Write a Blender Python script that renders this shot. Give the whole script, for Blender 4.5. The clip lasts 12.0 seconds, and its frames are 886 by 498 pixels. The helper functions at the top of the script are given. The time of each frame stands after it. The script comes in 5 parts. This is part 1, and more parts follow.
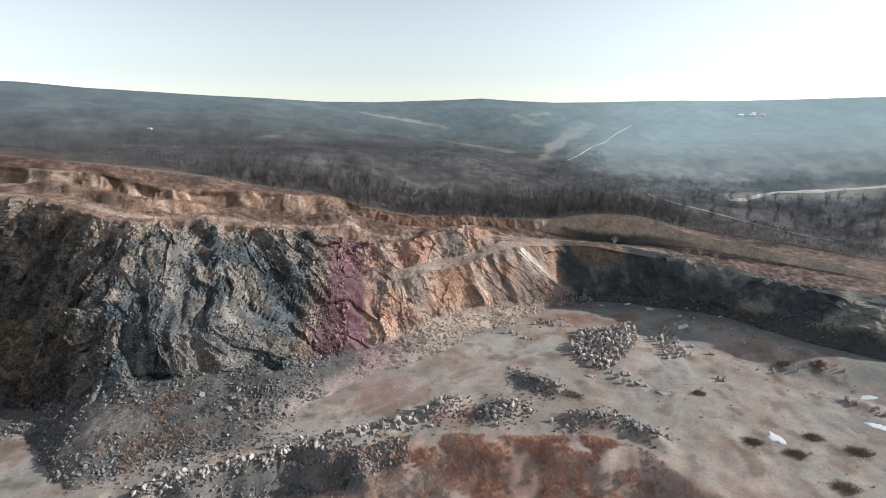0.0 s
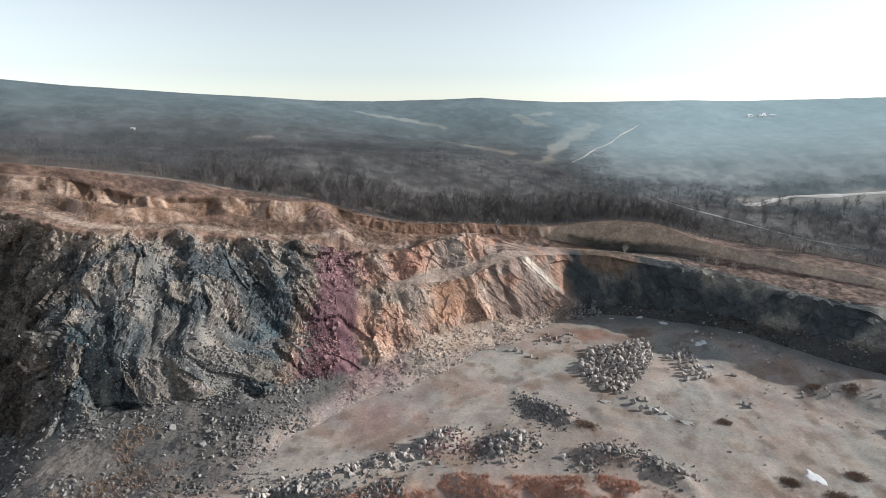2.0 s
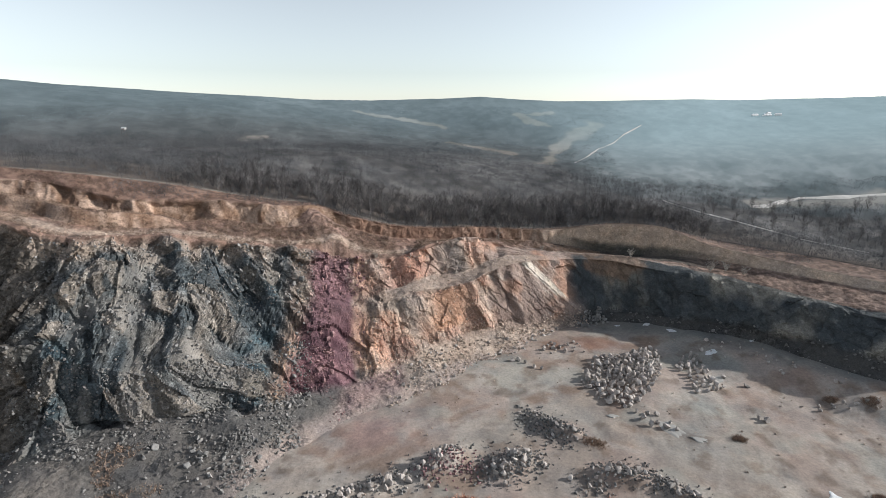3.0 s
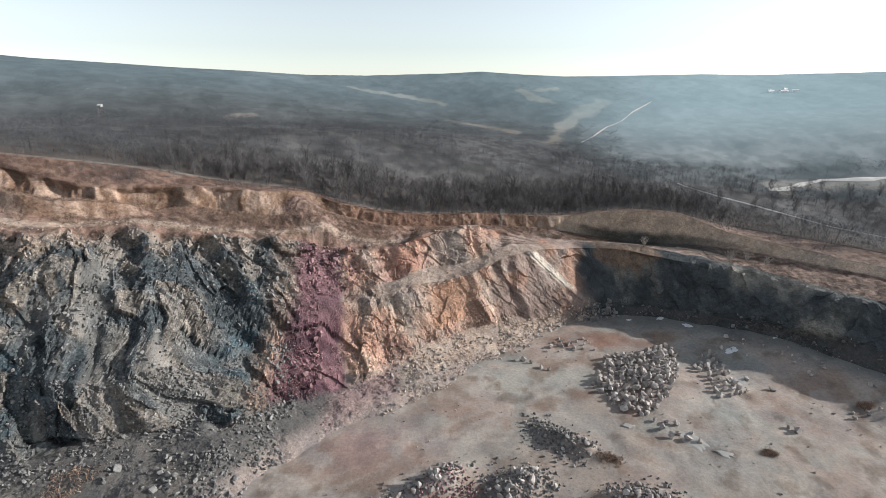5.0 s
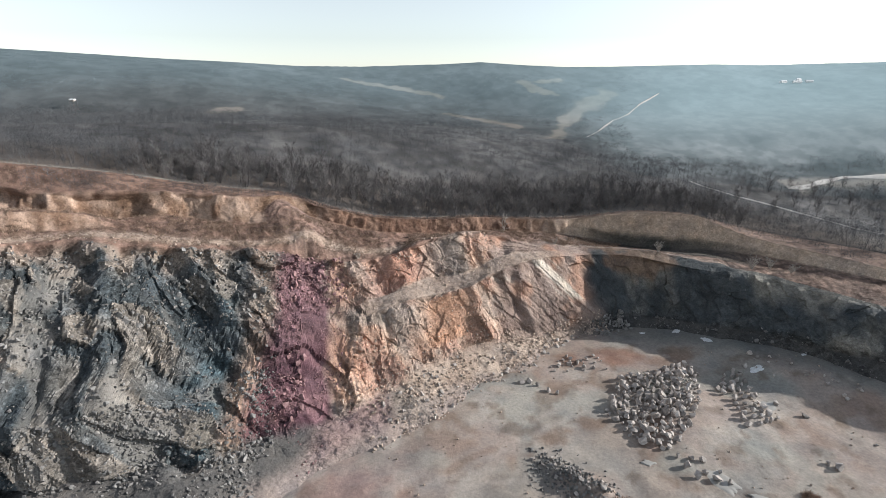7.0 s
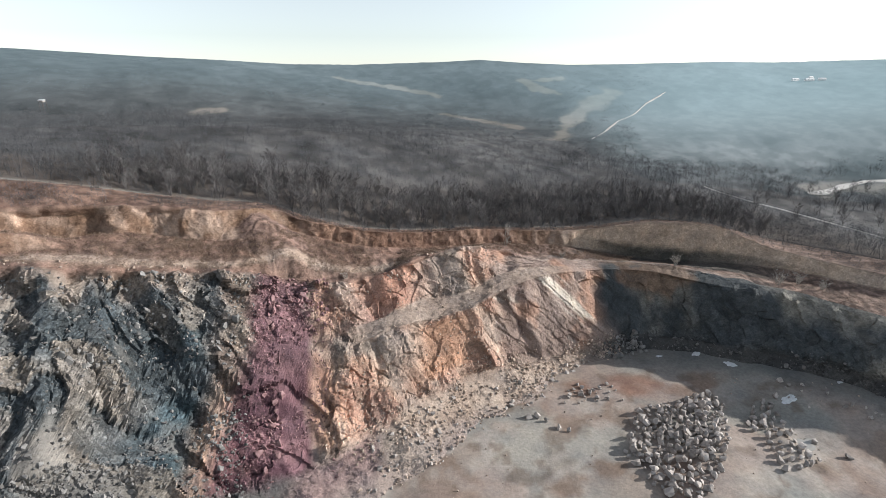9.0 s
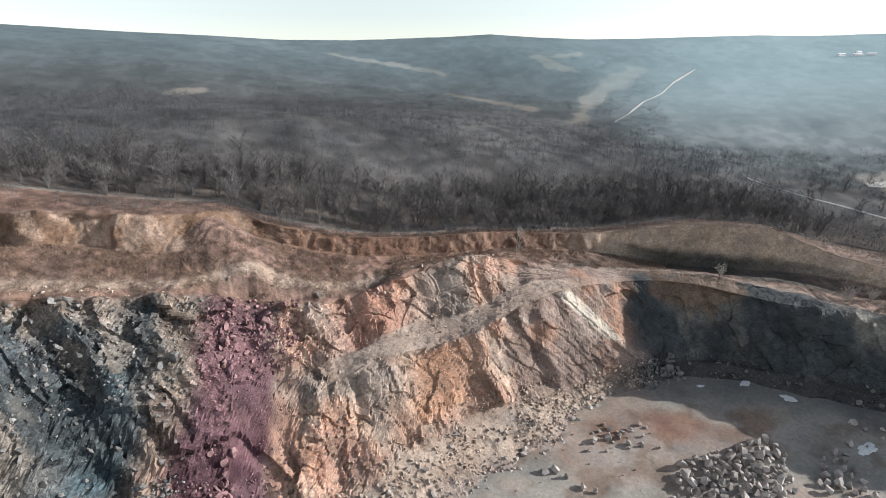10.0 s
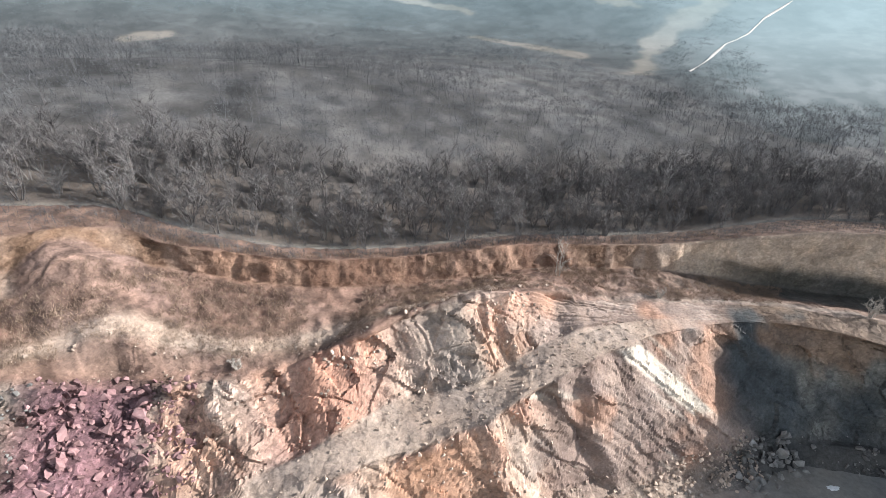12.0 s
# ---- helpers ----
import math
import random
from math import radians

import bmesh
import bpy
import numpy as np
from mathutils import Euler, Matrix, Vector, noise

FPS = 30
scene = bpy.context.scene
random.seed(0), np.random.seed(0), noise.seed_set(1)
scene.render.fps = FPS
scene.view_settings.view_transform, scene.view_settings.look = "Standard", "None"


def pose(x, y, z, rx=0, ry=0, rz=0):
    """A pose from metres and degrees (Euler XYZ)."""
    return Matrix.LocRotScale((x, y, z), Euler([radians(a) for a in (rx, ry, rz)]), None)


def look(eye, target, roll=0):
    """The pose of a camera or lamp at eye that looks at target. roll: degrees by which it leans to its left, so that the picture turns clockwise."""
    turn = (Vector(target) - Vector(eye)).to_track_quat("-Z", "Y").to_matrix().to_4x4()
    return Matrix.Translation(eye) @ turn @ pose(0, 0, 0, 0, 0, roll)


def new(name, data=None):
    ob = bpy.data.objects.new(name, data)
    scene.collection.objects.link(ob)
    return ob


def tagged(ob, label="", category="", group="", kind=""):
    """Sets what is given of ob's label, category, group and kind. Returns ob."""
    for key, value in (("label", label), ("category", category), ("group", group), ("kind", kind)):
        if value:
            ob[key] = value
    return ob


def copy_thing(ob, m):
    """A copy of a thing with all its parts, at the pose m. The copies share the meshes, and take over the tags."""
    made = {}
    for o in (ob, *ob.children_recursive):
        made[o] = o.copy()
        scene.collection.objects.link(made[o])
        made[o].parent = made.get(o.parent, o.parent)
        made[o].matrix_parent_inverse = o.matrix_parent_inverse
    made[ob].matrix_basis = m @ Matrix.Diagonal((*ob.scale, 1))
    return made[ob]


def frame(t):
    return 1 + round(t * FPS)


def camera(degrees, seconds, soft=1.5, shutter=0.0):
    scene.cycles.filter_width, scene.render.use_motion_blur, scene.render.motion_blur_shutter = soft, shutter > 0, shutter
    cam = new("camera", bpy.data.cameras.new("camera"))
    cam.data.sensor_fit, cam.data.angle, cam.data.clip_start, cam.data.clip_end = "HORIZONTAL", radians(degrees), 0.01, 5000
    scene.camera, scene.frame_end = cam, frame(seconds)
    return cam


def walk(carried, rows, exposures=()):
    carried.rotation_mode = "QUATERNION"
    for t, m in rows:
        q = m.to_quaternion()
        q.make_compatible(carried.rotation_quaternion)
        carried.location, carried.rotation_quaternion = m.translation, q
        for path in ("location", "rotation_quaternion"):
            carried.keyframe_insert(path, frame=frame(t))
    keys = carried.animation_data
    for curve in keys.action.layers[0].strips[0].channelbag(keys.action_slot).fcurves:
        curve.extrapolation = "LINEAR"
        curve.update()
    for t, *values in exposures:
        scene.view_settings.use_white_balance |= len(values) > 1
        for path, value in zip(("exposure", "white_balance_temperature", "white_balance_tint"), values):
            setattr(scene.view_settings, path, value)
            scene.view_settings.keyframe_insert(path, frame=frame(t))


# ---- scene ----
cam = camera(84.0, 12.0, soft=0.7)
ROWS = [  # seconds, x, y, z, yaw, pitch, lean
    (0, 1.292, -0.754, 59.725, 0.658, -15.677, -0.066),
    (0.5, 1.307, 2.027, 59.713, 0.666, -15.687, -0.051),
    (1, 1.133, 4.741, 59.719, 0.574, -15.684, 0.006),
    (1.5, 0.959, 7.505, 59.721, 0.494, -15.71, 0.042),
    (2, 0.904, 10.205, 59.756, 0.442, -15.735, 0.054),
    (2.5, 0.882, 13.003, 59.71, 0.427, -15.769, 0.047),
    (3, 0.866, 15.795, 59.805, 0.386, -15.819, 0.037),
    (4.3, 0.97, 23.081, 59.579, 0.355, -15.919, 0.031),
    (4.8, 1.01, 25.87, 59.49, 0.344, -17.3, 0.028),
    (5, 1.026, 27.005, 59.458, 0.339, -18.336, 0.027),
    (5.5, 1.044, 29.933, 59.475, 0.279, -19.033, 0.031),
    (6, 1.06, 32.826, 59.452, 0.219, -19.06, -0.011),
    (6.5, 1.231, 35.718, 59.646, 0.21, -19.183, -0.048),
    (7, 1.353, 38.711, 59.816, 0.2, -19.3, -0.117),
    (8.8, 1.47, 49.35, 59.81, -0.05, -19.45, -0.21),
    (9, 1.486, 50.538, 59.798, -0.068, -19.468, -0.223),
    (9.5, 1.544, 58.628, 59.224, -0.049, -20.242, -0.058),
    (10, 3.42, 69.572, 58.268, 1.128, -21.555, -0.429),
    (10.5, 4.468, 79.281, 57.419, 2.088, -22.933, -0.531),
    (11, 5.86, 87.709, 56.515, 3.495, -24.131, -0.976),
    (11.5, 6.592, 95.756, 55.691, 4.679, -25.589, -1.274),
    (12, 6.75, 102.794, 54.83, 5.474, -26.978, -1.363),
]
walk(cam, [(t, pose(x, y, z, 0, 0, yaw) @ pose(0, 0, 0, 90 + pitch) @ pose(0, 0, 0, 0, 0, lean)) for t, x, y, z, yaw, pitch, lean in ROWS],
     exposures=((0, 0.33), (3.0, 0.3), (5.5, 0.37), (9.0, 0.42), (10.0, 0.42), (10.5, 0.66), (11.0, 0.78), (11.5, 0.86), (12.0, 0.96)))

# ---------------------------------------------------------------- light
SUN_AZ, SUN_EL = 82.0, 21.2  # degrees to the right of +y, and above the horizon
world = bpy.data.worlds.new("sky_world")
scene.world = world
world.use_nodes = True
wn = world.node_tree.nodes
wl = world.node_tree.links
sky = wn.new("ShaderNodeTexSky")
sky.sky_type = "NISHITA"
sky.sun_disc = False
sky.sun_elevation = radians(SUN_EL)
sky.sun_rotation = radians(SUN_AZ)
sky.air_density, sky.dust_density, sky.ozone_density = 1.0, 0.15, 3.0
pale_sky = wn.new("ShaderNodeHueSaturation")  # thin winter haze takes the blue out of the sky
pale_sky.inputs["Saturation"].default_value = 0.36
wl.new(sky.outputs["Color"], pale_sky.inputs["Color"])
cool_sky = wn.new("ShaderNodeMix")
cool_sky.data_type, cool_sky.blend_type = "RGBA", "MULTIPLY"
cool_sky.inputs["Factor"].default_value = 1.0
cool_sky.inputs[7].default_value = (0.975, 1.0, 0.99, 1)
wl.new(pale_sky.outputs["Color"], cool_sky.inputs[6])
wl.new(cool_sky.outputs[2], wn["Background"].inputs["Color"])
wn["Background"].inputs["Strength"].default_value = 0.14
sun = new("sun", bpy.data.lights.new("sun", "SUN"))
sun.data.energy, sun.data.angle, sun.data.color = 4.9, radians(0.6), (1.0, 0.965, 0.92)
_az, _el = radians(SUN_AZ), radians(SUN_EL)
sun.matrix_basis = look((0, 0, 0), (-math.sin(_az) * math.cos(_el), -math.cos(_az) * math.cos(_el), -math.sin(_el)))


# ---------------------------------------------------------------- number helpers
def hash01(ix, iy, iz, seed):
    h = (ix.astype(np.int64) * 374761393 + iy.astype(np.int64) * 668265263 + iz.astype(np.int64) * 2147483647 + seed * 1274126177) & 0xFFFFFFFF
    h = ((h ^ (h >> 13)) * 1274126177) & 0xFFFFFFFF
    h = ((h ^ (h >> 16)) * 2246822519) & 0xFFFFFFFF
    return ((h ^ (h >> 15)) & 0xFFFFFF) / float(0xFFFFFF)


def vnoise(p, size, seed=0):
    """Smooth noise in -1..1 at the points p (n, 3), of a given grain."""
    q = np.asarray(p, float) / size
    i = np.floor(q)
    f = q - i
    f = f * f * (3 - 2 * f)
    i = i.astype(np.int64)
    out = 0.0
    for a in (0, 1):
        for b in (0, 1):
            for c in (0, 1):
                w = (f[:, 0] if a else 1 - f[:, 0]) * (f[:, 1] if b else 1 - f[:, 1]) * (f[:, 2] if c else 1 - f[:, 2])
                out = out + w * hash01(i[:, 0] + a, i[:, 1] + b, i[:, 2] + c, seed)
    return out * 2 - 1


def fbm(p, size, seed=0, octaves=4):
    out, amp, tot = 0.0, 1.0, 0.0
    for k in range(octaves):
        out = out + amp * vnoise(p, size / 2 ** k, seed + 17 * k)
        tot += amp
        amp *= 0.5
    return out / tot


def facets(p, size, seed=0, tilt=0.9):
    """Broken-rock relief in about -1..1: each cell of a jittered lattice is one tilted plane. Also gives a random number a cell."""
    q = np.asarray(p, float) / size
    i0 = np.floor(q).astype(np.int64)
    best = np.full(len(q), 1e9)
    val = np.zeros(len(q))
    rnd = np.zeros(len(q))
    for a in (-1, 0, 1):
        for b in (-1, 0, 1):
            for c in (-1, 0, 1):
                i = i0 + (a, b, c)
                r = [hash01(i[:, 0], i[:, 1], i[:, 2], seed + k) for k in range(7)]
                d = q - i - np.stack(r[:3], 1)
                dd = (d * d).sum(1)
                near = dd < best
                best = np.where(near, dd, best)
                v = (r[3] * 2 - 1) * 0.6 + tilt * (d[:, 0] * (r[4] * 2 - 1) + d[:, 1] * (r[5] * 2 - 1) + d[:, 2] * (r[6] * 2 - 1))
                val = np.where(near, v, val)
                rnd = np.where(near, r[3], rnd)
    return val, rnd


def smooth(a, b, x):
    t = np.clip((np.asarray(x, float) - a) / (b - a), 0, 1)
    return t * t * (3 - 2 * t)


def mix(a, b, w):
    return a + (b - a) * np.asarray(w)[..., None]


# ---------------------------------------------------------------- mesh helpers
def mesh_np(name, verts, faces, material, colours=None, shade=False, materials=None, slot=None):
    """A mesh from arrays; faces is (n, 3) or (n, 4)."""
    verts = np.asarray(verts, np.float32)
    faces = np.asarray(faces, np.int32)
    me = bpy.data.meshes.new(name)
    me.vertices.add(len(verts))
    me.vertices.foreach_set("co", verts.ravel())
    k = faces.shape[1]
    me.loops.add(faces.size)
    me.loops.foreach_set("vertex_index", faces.ravel())
    me.polygons.add(len(faces))
    me.polygons.foreach_set("loop_start", np.arange(0, faces.size, k, dtype=np.int32))
    me.polygons.foreach_set("use_smooth", np.full(len(faces), shade))
    for m in materials or [material]:
        me.materials.append(m)
    if slot is not None:
        me.polygons.foreach_set("material_index", np.asarray(slot, np.int32))
    if colours is not None:
        at = me.color_attributes.new("pigment", "FLOAT_COLOR", "POINT")
        rgba = np.ones((len(verts), 4), np.float32)
        rgba[:, :np.shape(colours)[1]] = colours
        at.data.foreach_set("color", rgba.ravel())
    me.update(calc_edges=True)
    return me


def grid_faces(rows, cols):
    i = np.arange(rows * cols).reshape(rows, cols)
    return np.stack([i[:-1, :-1], i[:-1, 1:], i[1:, 1:], i[1:, :-1]], -1).reshape(-1, 4)


def part(name, me, parent, label="", m=None):
    ob = new(name, me)
    ob.parent = parent
    if m is not None:
        ob.matrix_basis = m
    return tagged(ob, label)


# ---------------------------------------------------------------- materials
def material(name, rough=0.9, spec=0.2):
    m = bpy.data.materials.new(name)
    m.use_nodes = True
    b = m.node_tree.nodes["Principled BSDF"]
    b.inputs["Roughness"].default_value = rough
    b.inputs["Specular IOR Level"].default_value = spec
    return m, m.node_tree.nodes, m.node_tree.links, b


def noise_node(nodes, links, size, detail=6.0, rough=0.6, vec=None):
    n = nodes.new("ShaderNodeTexNoise")
    n.inputs["Scale"].default_value = 1.0 / size
    n.inputs["Detail"].default_value = detail
    n.inputs["Roughness"].default_value = rough
    if vec is None:
        g = nodes.new("ShaderNodeNewGeometry")
        vec = g.outputs["Position"]
    links.new(vec, n.inputs["Vector"])
    return n.outputs["Fac"]


def ramp(nodes, links, fac, *stops):
    r = nodes.new("ShaderNodeValToRGB")
    while len(r.color_ramp.elements) < len(stops):
        r.color_ramp.elements.new(0.5)
    for e, (at, c) in zip(r.color_ramp.elements, stops):
        e.position = at
        e.color = (*c, 1) if len(c) == 3 else c
    links.new(fac, r.inputs["Fac"])
    return r.outputs["Color"]


def mul(nodes, links, a, b, kind="MULTIPLY", fac=1.0):
    n = nodes.new("ShaderNodeMix")
    n.data_type, n.blend_type = "RGBA", kind
    n.inputs["Factor"].default_value = fac
    for socket, v in ((n.inputs[6], a), (n.inputs[7], b)):
        if isinstance(v, tuple):
            socket.default_value = (*v, 1)
        else:
            links.new(v, socket)
    return n.outputs[2]


def bump(nodes, links, bsdf, height, strength, distance):
    n = nodes.new("ShaderNodeBump")
    n.inputs["Strength"].default_value = strength
    n.inputs["Distance"].default_value = distance
    links.new(height, n.inputs["Height"])
    links.new(n.outputs["Normal"], bsdf.inputs["Normal"])


def g3(v):
    return (v, v, v)


def pigment_material(name, fine, coarse, relief, lo=0.55, hi=1.45, rough=0.92):
    """Colours from the mesh's own pigment, broken up by grain at two scales."""
    m, n, l, b = material(name, rough)
    at = n.new("ShaderNodeAttribute")
    at.attribute_name = "pigment"
    f = noise_node(n, l, fine, 5.0, 0.7)
    c = noise_node(n, l, coarse, 4.0, 0.6)
    col = mul(n, l, at.outputs["Color"], ramp(n, l, f, (0.28, g3(lo)), (0.72, g3(hi))))
    col = mul(n, l, col, ramp(n, l, c, (0.3, (0.78, 0.8, 0.83)), (0.7, (1.2, 1.17, 1.12))))
    l.new(col, b.inputs["Base Color"])
    bump(n, l, b, f, 0.9, relief)
    return m


def grain_material(name, dark, light, size, relief=0.0, rough=0.9, spec=0.2, per_object=0.0):
    m, n, l, b = material(name, rough, spec)
    f = noise_node(n, l, size, 6.0, 0.65)
    col = ramp(n, l, f, (0.3, dark), (0.7, light))
    if per_object:
        o = n.new("ShaderNodeObjectInfo")
        col = mul(n, l, col, ramp(n, l, o.outputs["Random"], (0.0, g3(1 - per_object)), (1.0, g3(1 + per_object))))
    l.new(col, b.inputs["Base Color"])
    if relief:
        bump(n, l, b, f, 0.8, relief)
    return m


def island_material(name, dark, light, size, spread=0.35, rough=0.9):
    m, n, l, b = material(name, rough)
    f = noise_node(n, l, size, 4.0, 0.6)
    g = n.new("ShaderNodeNewGeometry")
    col = ramp(n, l, f, (0.3, dark), (0.7, light))
    col = mul(n, l, col, ramp(n, l, g.outputs["Random Per Island"], (0.0, g3(1 - spread)), (1.0, g3(1 + spread))))
    l.new(col, b.inputs["Base Color"])
    return m


def broken_rock(name, rough=0.92):
    """Jointed rock: the mesh's own pigment, broken into tilted blocks of two sizes where the pigment's alpha says so."""
    m, n, l, b = material(name, rough, 0.25)
    at = n.new("ShaderNodeAttribute")
    at.attribute_name = "pigment"
    g = n.new("ShaderNodeNewGeometry")
    wob = n.new("ShaderNodeTexNoise")
    wob.inputs["Scale"].default_value, wob.inputs["Detail"].default_value = 0.5, 2.0
    l.new(g.outputs["Position"], wob.inputs["Vector"])
    wv = n.new("ShaderNodeVectorMath")
    wv.operation = "MULTIPLY_ADD"
    l.new(wob.outputs["Color"], wv.inputs[0])
    wv.inputs[1].default_value = (1.4, 1.4, 1.4)
    l.new(g.outputs["Position"], wv.inputs[2])
    fine = noise_node(n, l, 0.35, 5.0, 0.75)
    coarse = noise_node(n, l, 6.0, 4.0, 0.6)
    col = mul(n, l, at.outputs["Color"], ramp(n, l, fine, (0.3, g3(0.78)), (0.7, g3(1.22))))
    col = mul(n, l, col, ramp(n, l, coarse, (0.3, (0.8, 0.82, 0.85)), (0.7, (1.2, 1.16, 1.1))))
    height = None
    for size, lo, hi, amp in ((2.1, 0.7, 1.3, 1.0), (0.8, 0.58, 1.45, 1.0), (0.34, 0.6, 1.45, 0.8)):
        v = n.new("ShaderNodeTexVoronoi")
        v.inputs["Scale"].default_value = 1.0 / size
        l.new(wv.outputs[0], v.inputs["Vector"])
        chan = n.new("ShaderNodeSeparateColor")
        l.new(v.outputs["Color"], chan.inputs[0])
        if height is None:
            speck = mul(n, l, col, ramp(n, l, fine, (0.3, g3(0.7)), (0.7, g3(1.25))))
        shade = mul(n, l, speck if height is None else col, ramp(n, l, chan.outputs[0], (0.0, g3(lo)), (1.0, g3(hi))))
        pick = n.new("ShaderNodeMix")
        pick.data_type = "RGBA"
        l.new(at.outputs["Alpha"], pick.inputs["Factor"])
        l.new(col, pick.inputs[6])
        l.new(shade, pick.inputs[7])
        col = pick.outputs[2]
        d = n.new("ShaderNodeVectorMath")
        d.operation = "SUBTRACT"
        l.new(wv.outputs[0], d.inputs[0])
        l.new(v.outputs["Position"], d.inputs[1])
        c = n.new("ShaderNodeVectorMath")
        c.operation = "SUBTRACT"
        l.new(v.outputs["Color"], c.inputs[0])
        c.inputs[1].default_value = (0.5, 0.5, 0.5)
        dot = n.new("ShaderNodeVectorMath")
        dot.operation = "DOT_PRODUCT"
        l.new(d.outputs[0], dot.inputs[0])
        l.new(c.outputs[0], dot.inputs[1])
        h = n.new("ShaderNodeMath")
        h.operation = "MULTIPLY"
        l.new(dot.outputs["Value"], h.inputs[0])
        h.inputs[1].default_value = 2.6 * amp
        if height is None:
            height = h.outputs[0]
        else:
            add = n.new("ShaderNodeMath")
            add.operation = "ADD"
            l.new(height, add.inputs[0])
            l.new(h.outputs[0], add.inputs[1])
            height = add.outputs[0]
    blocks = n.new("ShaderNodeMath")
    blocks.operation = "MULTIPLY"
    l.new(height, blocks.inputs[0])
    l.new(at.outputs["Alpha"], blocks.inputs[1])
    grit = n.new("ShaderNodeMath")
    grit.operation = "MULTIPLY_ADD"
    l.new(fine, grit.inputs[0])
    grit.inputs[1].default_value = 0.1
    l.new(blocks.outputs[0], grit.inputs[2])
    l.new(col, b.inputs["Base Color"])
    bump(n, l, b, grit.outputs[0], 0.6, 1.0)
    return m


ROCK = broken_rock("quarry_rock")
EARTH = pigment_material("quarry_earth", 0.6, 6.0, 0.07, 0.78, 1.22)
STONE = grain_material("grey_stone", (0.25, 0.225, 0.21), (0.46, 0.42, 0.39), 0.8, 0.08, per_object=0.3)
RUBBLE = island_material("rubble_stone", (0.11, 0.108, 0.106), (0.225, 0.216, 0.207), 0.8, 0.38)
RUBBLE_PINK = island_material("purple_rubble", (0.155, 0.083, 0.089), (0.315, 0.2, 0.2), 0.8, 0.4)
RUBBLE_TAN = island_material("tan_rubble", (0.28, 0.22, 0.18), (0.46, 0.375, 0.315), 0.8, 0.35)
BARK = grain_material("grey_bark", (0.09, 0.082, 0.08), (0.18, 0.165, 0.16), 0.6, per_object=0.3)
TWIGS = grain_material("bare_twigs", (0.085, 0.08, 0.081), (0.175, 0.165, 0.166), 3.0, per_object=0.35)
# far and mid woods repeat the near woods' colour with haze painted in
WOOD_FAR = island_material("hazed_far_woodland", (0.09, 0.125, 0.146), (0.235, 0.285, 0.312), 8.0, 0.42)
WOOD_MID = island_material("hazed_valley_woodland", (0.045, 0.056, 0.066), (0.175, 0.195, 0.21), 7.0, 0.45)
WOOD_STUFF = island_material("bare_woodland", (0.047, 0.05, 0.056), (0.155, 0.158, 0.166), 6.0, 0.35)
BRUSH_RED = island_material("red_brown_brush", (0.4, 0.21, 0.145), (0.6, 0.37, 0.28), 4.0, 0.4)
BRUSH_PINK = island_material("faded_brush", (0.34, 0.24, 0.2), (0.54, 0.41, 0.34), 4.0, 0.35)
BRUSH_TAN = island_material("dry_grass", (0.17, 0.12, 0.09), (0.3, 0.22, 0.17), 3.0, 0.35)
BRUSH_DARK = island_material("dark_shrub", (0.19, 0.13, 0.1), (0.33, 0.245, 0.19), 2.0, 0.4)
SNOW = grain_material("old_snow", (0.5, 0.52, 0.53), (0.72, 0.73, 0.74), 0.5, 0.03, 0.6)
MUD_WATER = grain_material("muddy_water", (0.3, 0.29, 0.27), (0.36, 0.345, 0.32), 3.0, 0.0, 0.12, 0.5)
WHITE_PAINT = grain_material("white_paint", (0.68, 0.68, 0.67), (0.82, 0.82, 0.8), 1.5, 0.0, 0.6)
DISTANCE, _n, _l, _b = material("distance_haze_glow", 1.0, 0.0)  # far hills that only close the view; their haze is painted as a glow
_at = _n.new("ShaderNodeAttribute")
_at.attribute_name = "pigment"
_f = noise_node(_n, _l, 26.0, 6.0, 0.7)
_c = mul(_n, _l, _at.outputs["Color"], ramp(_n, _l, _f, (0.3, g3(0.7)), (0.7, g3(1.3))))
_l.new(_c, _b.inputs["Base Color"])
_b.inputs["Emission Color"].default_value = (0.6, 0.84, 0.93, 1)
_h = _n.new("ShaderNodeMath")  # haze put in as emission that grows with distance
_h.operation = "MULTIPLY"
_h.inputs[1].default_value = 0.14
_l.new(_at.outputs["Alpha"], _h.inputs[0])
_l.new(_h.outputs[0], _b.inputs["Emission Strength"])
TRACK = grain_material("pale_track", (0.42, 0.4, 0.38), (0.62, 0.6, 0.57), 6.0, 0.0, 0.8)

# ---------------------------------------------------------------- the quarry wall: long lines from the pit floor up to the woods
# foot of the scree, top of the scree, outer and inner edge of the ledge, rim, foot and top of the upper bank, edge of the woods
FOOT = [(-130.5, 50.5, 1), (-98, 72, 0.3), (-80, 76, -0.2), (-60, 66.1, 0.3), (-49.9, 71.7, -0.4), (-41.8, 76.2, -0.1), (-33.9, 81.7, -0.2), (-27.5, 93.5, -0.2), (-19.5, 101, -0.4), (-12.4, 106.3, -0.3), (-4.3, 110.4, -0.3), (2.8, 116.6, -0.3), (11, 124.9, -0.6), (20.4, 133.2, -1), (28.9, 142, -1.2), (39.1, 145.8, -1), (47.3, 149.6, -1), (56.1, 150.7, -0.9), (67, 145.8, -0.3), (80.9, 136.4, 0.5), (94.3, 121.7, 0.4), (111.4, 108.4, -0.1), (147.8, 90.3, -2.5)]
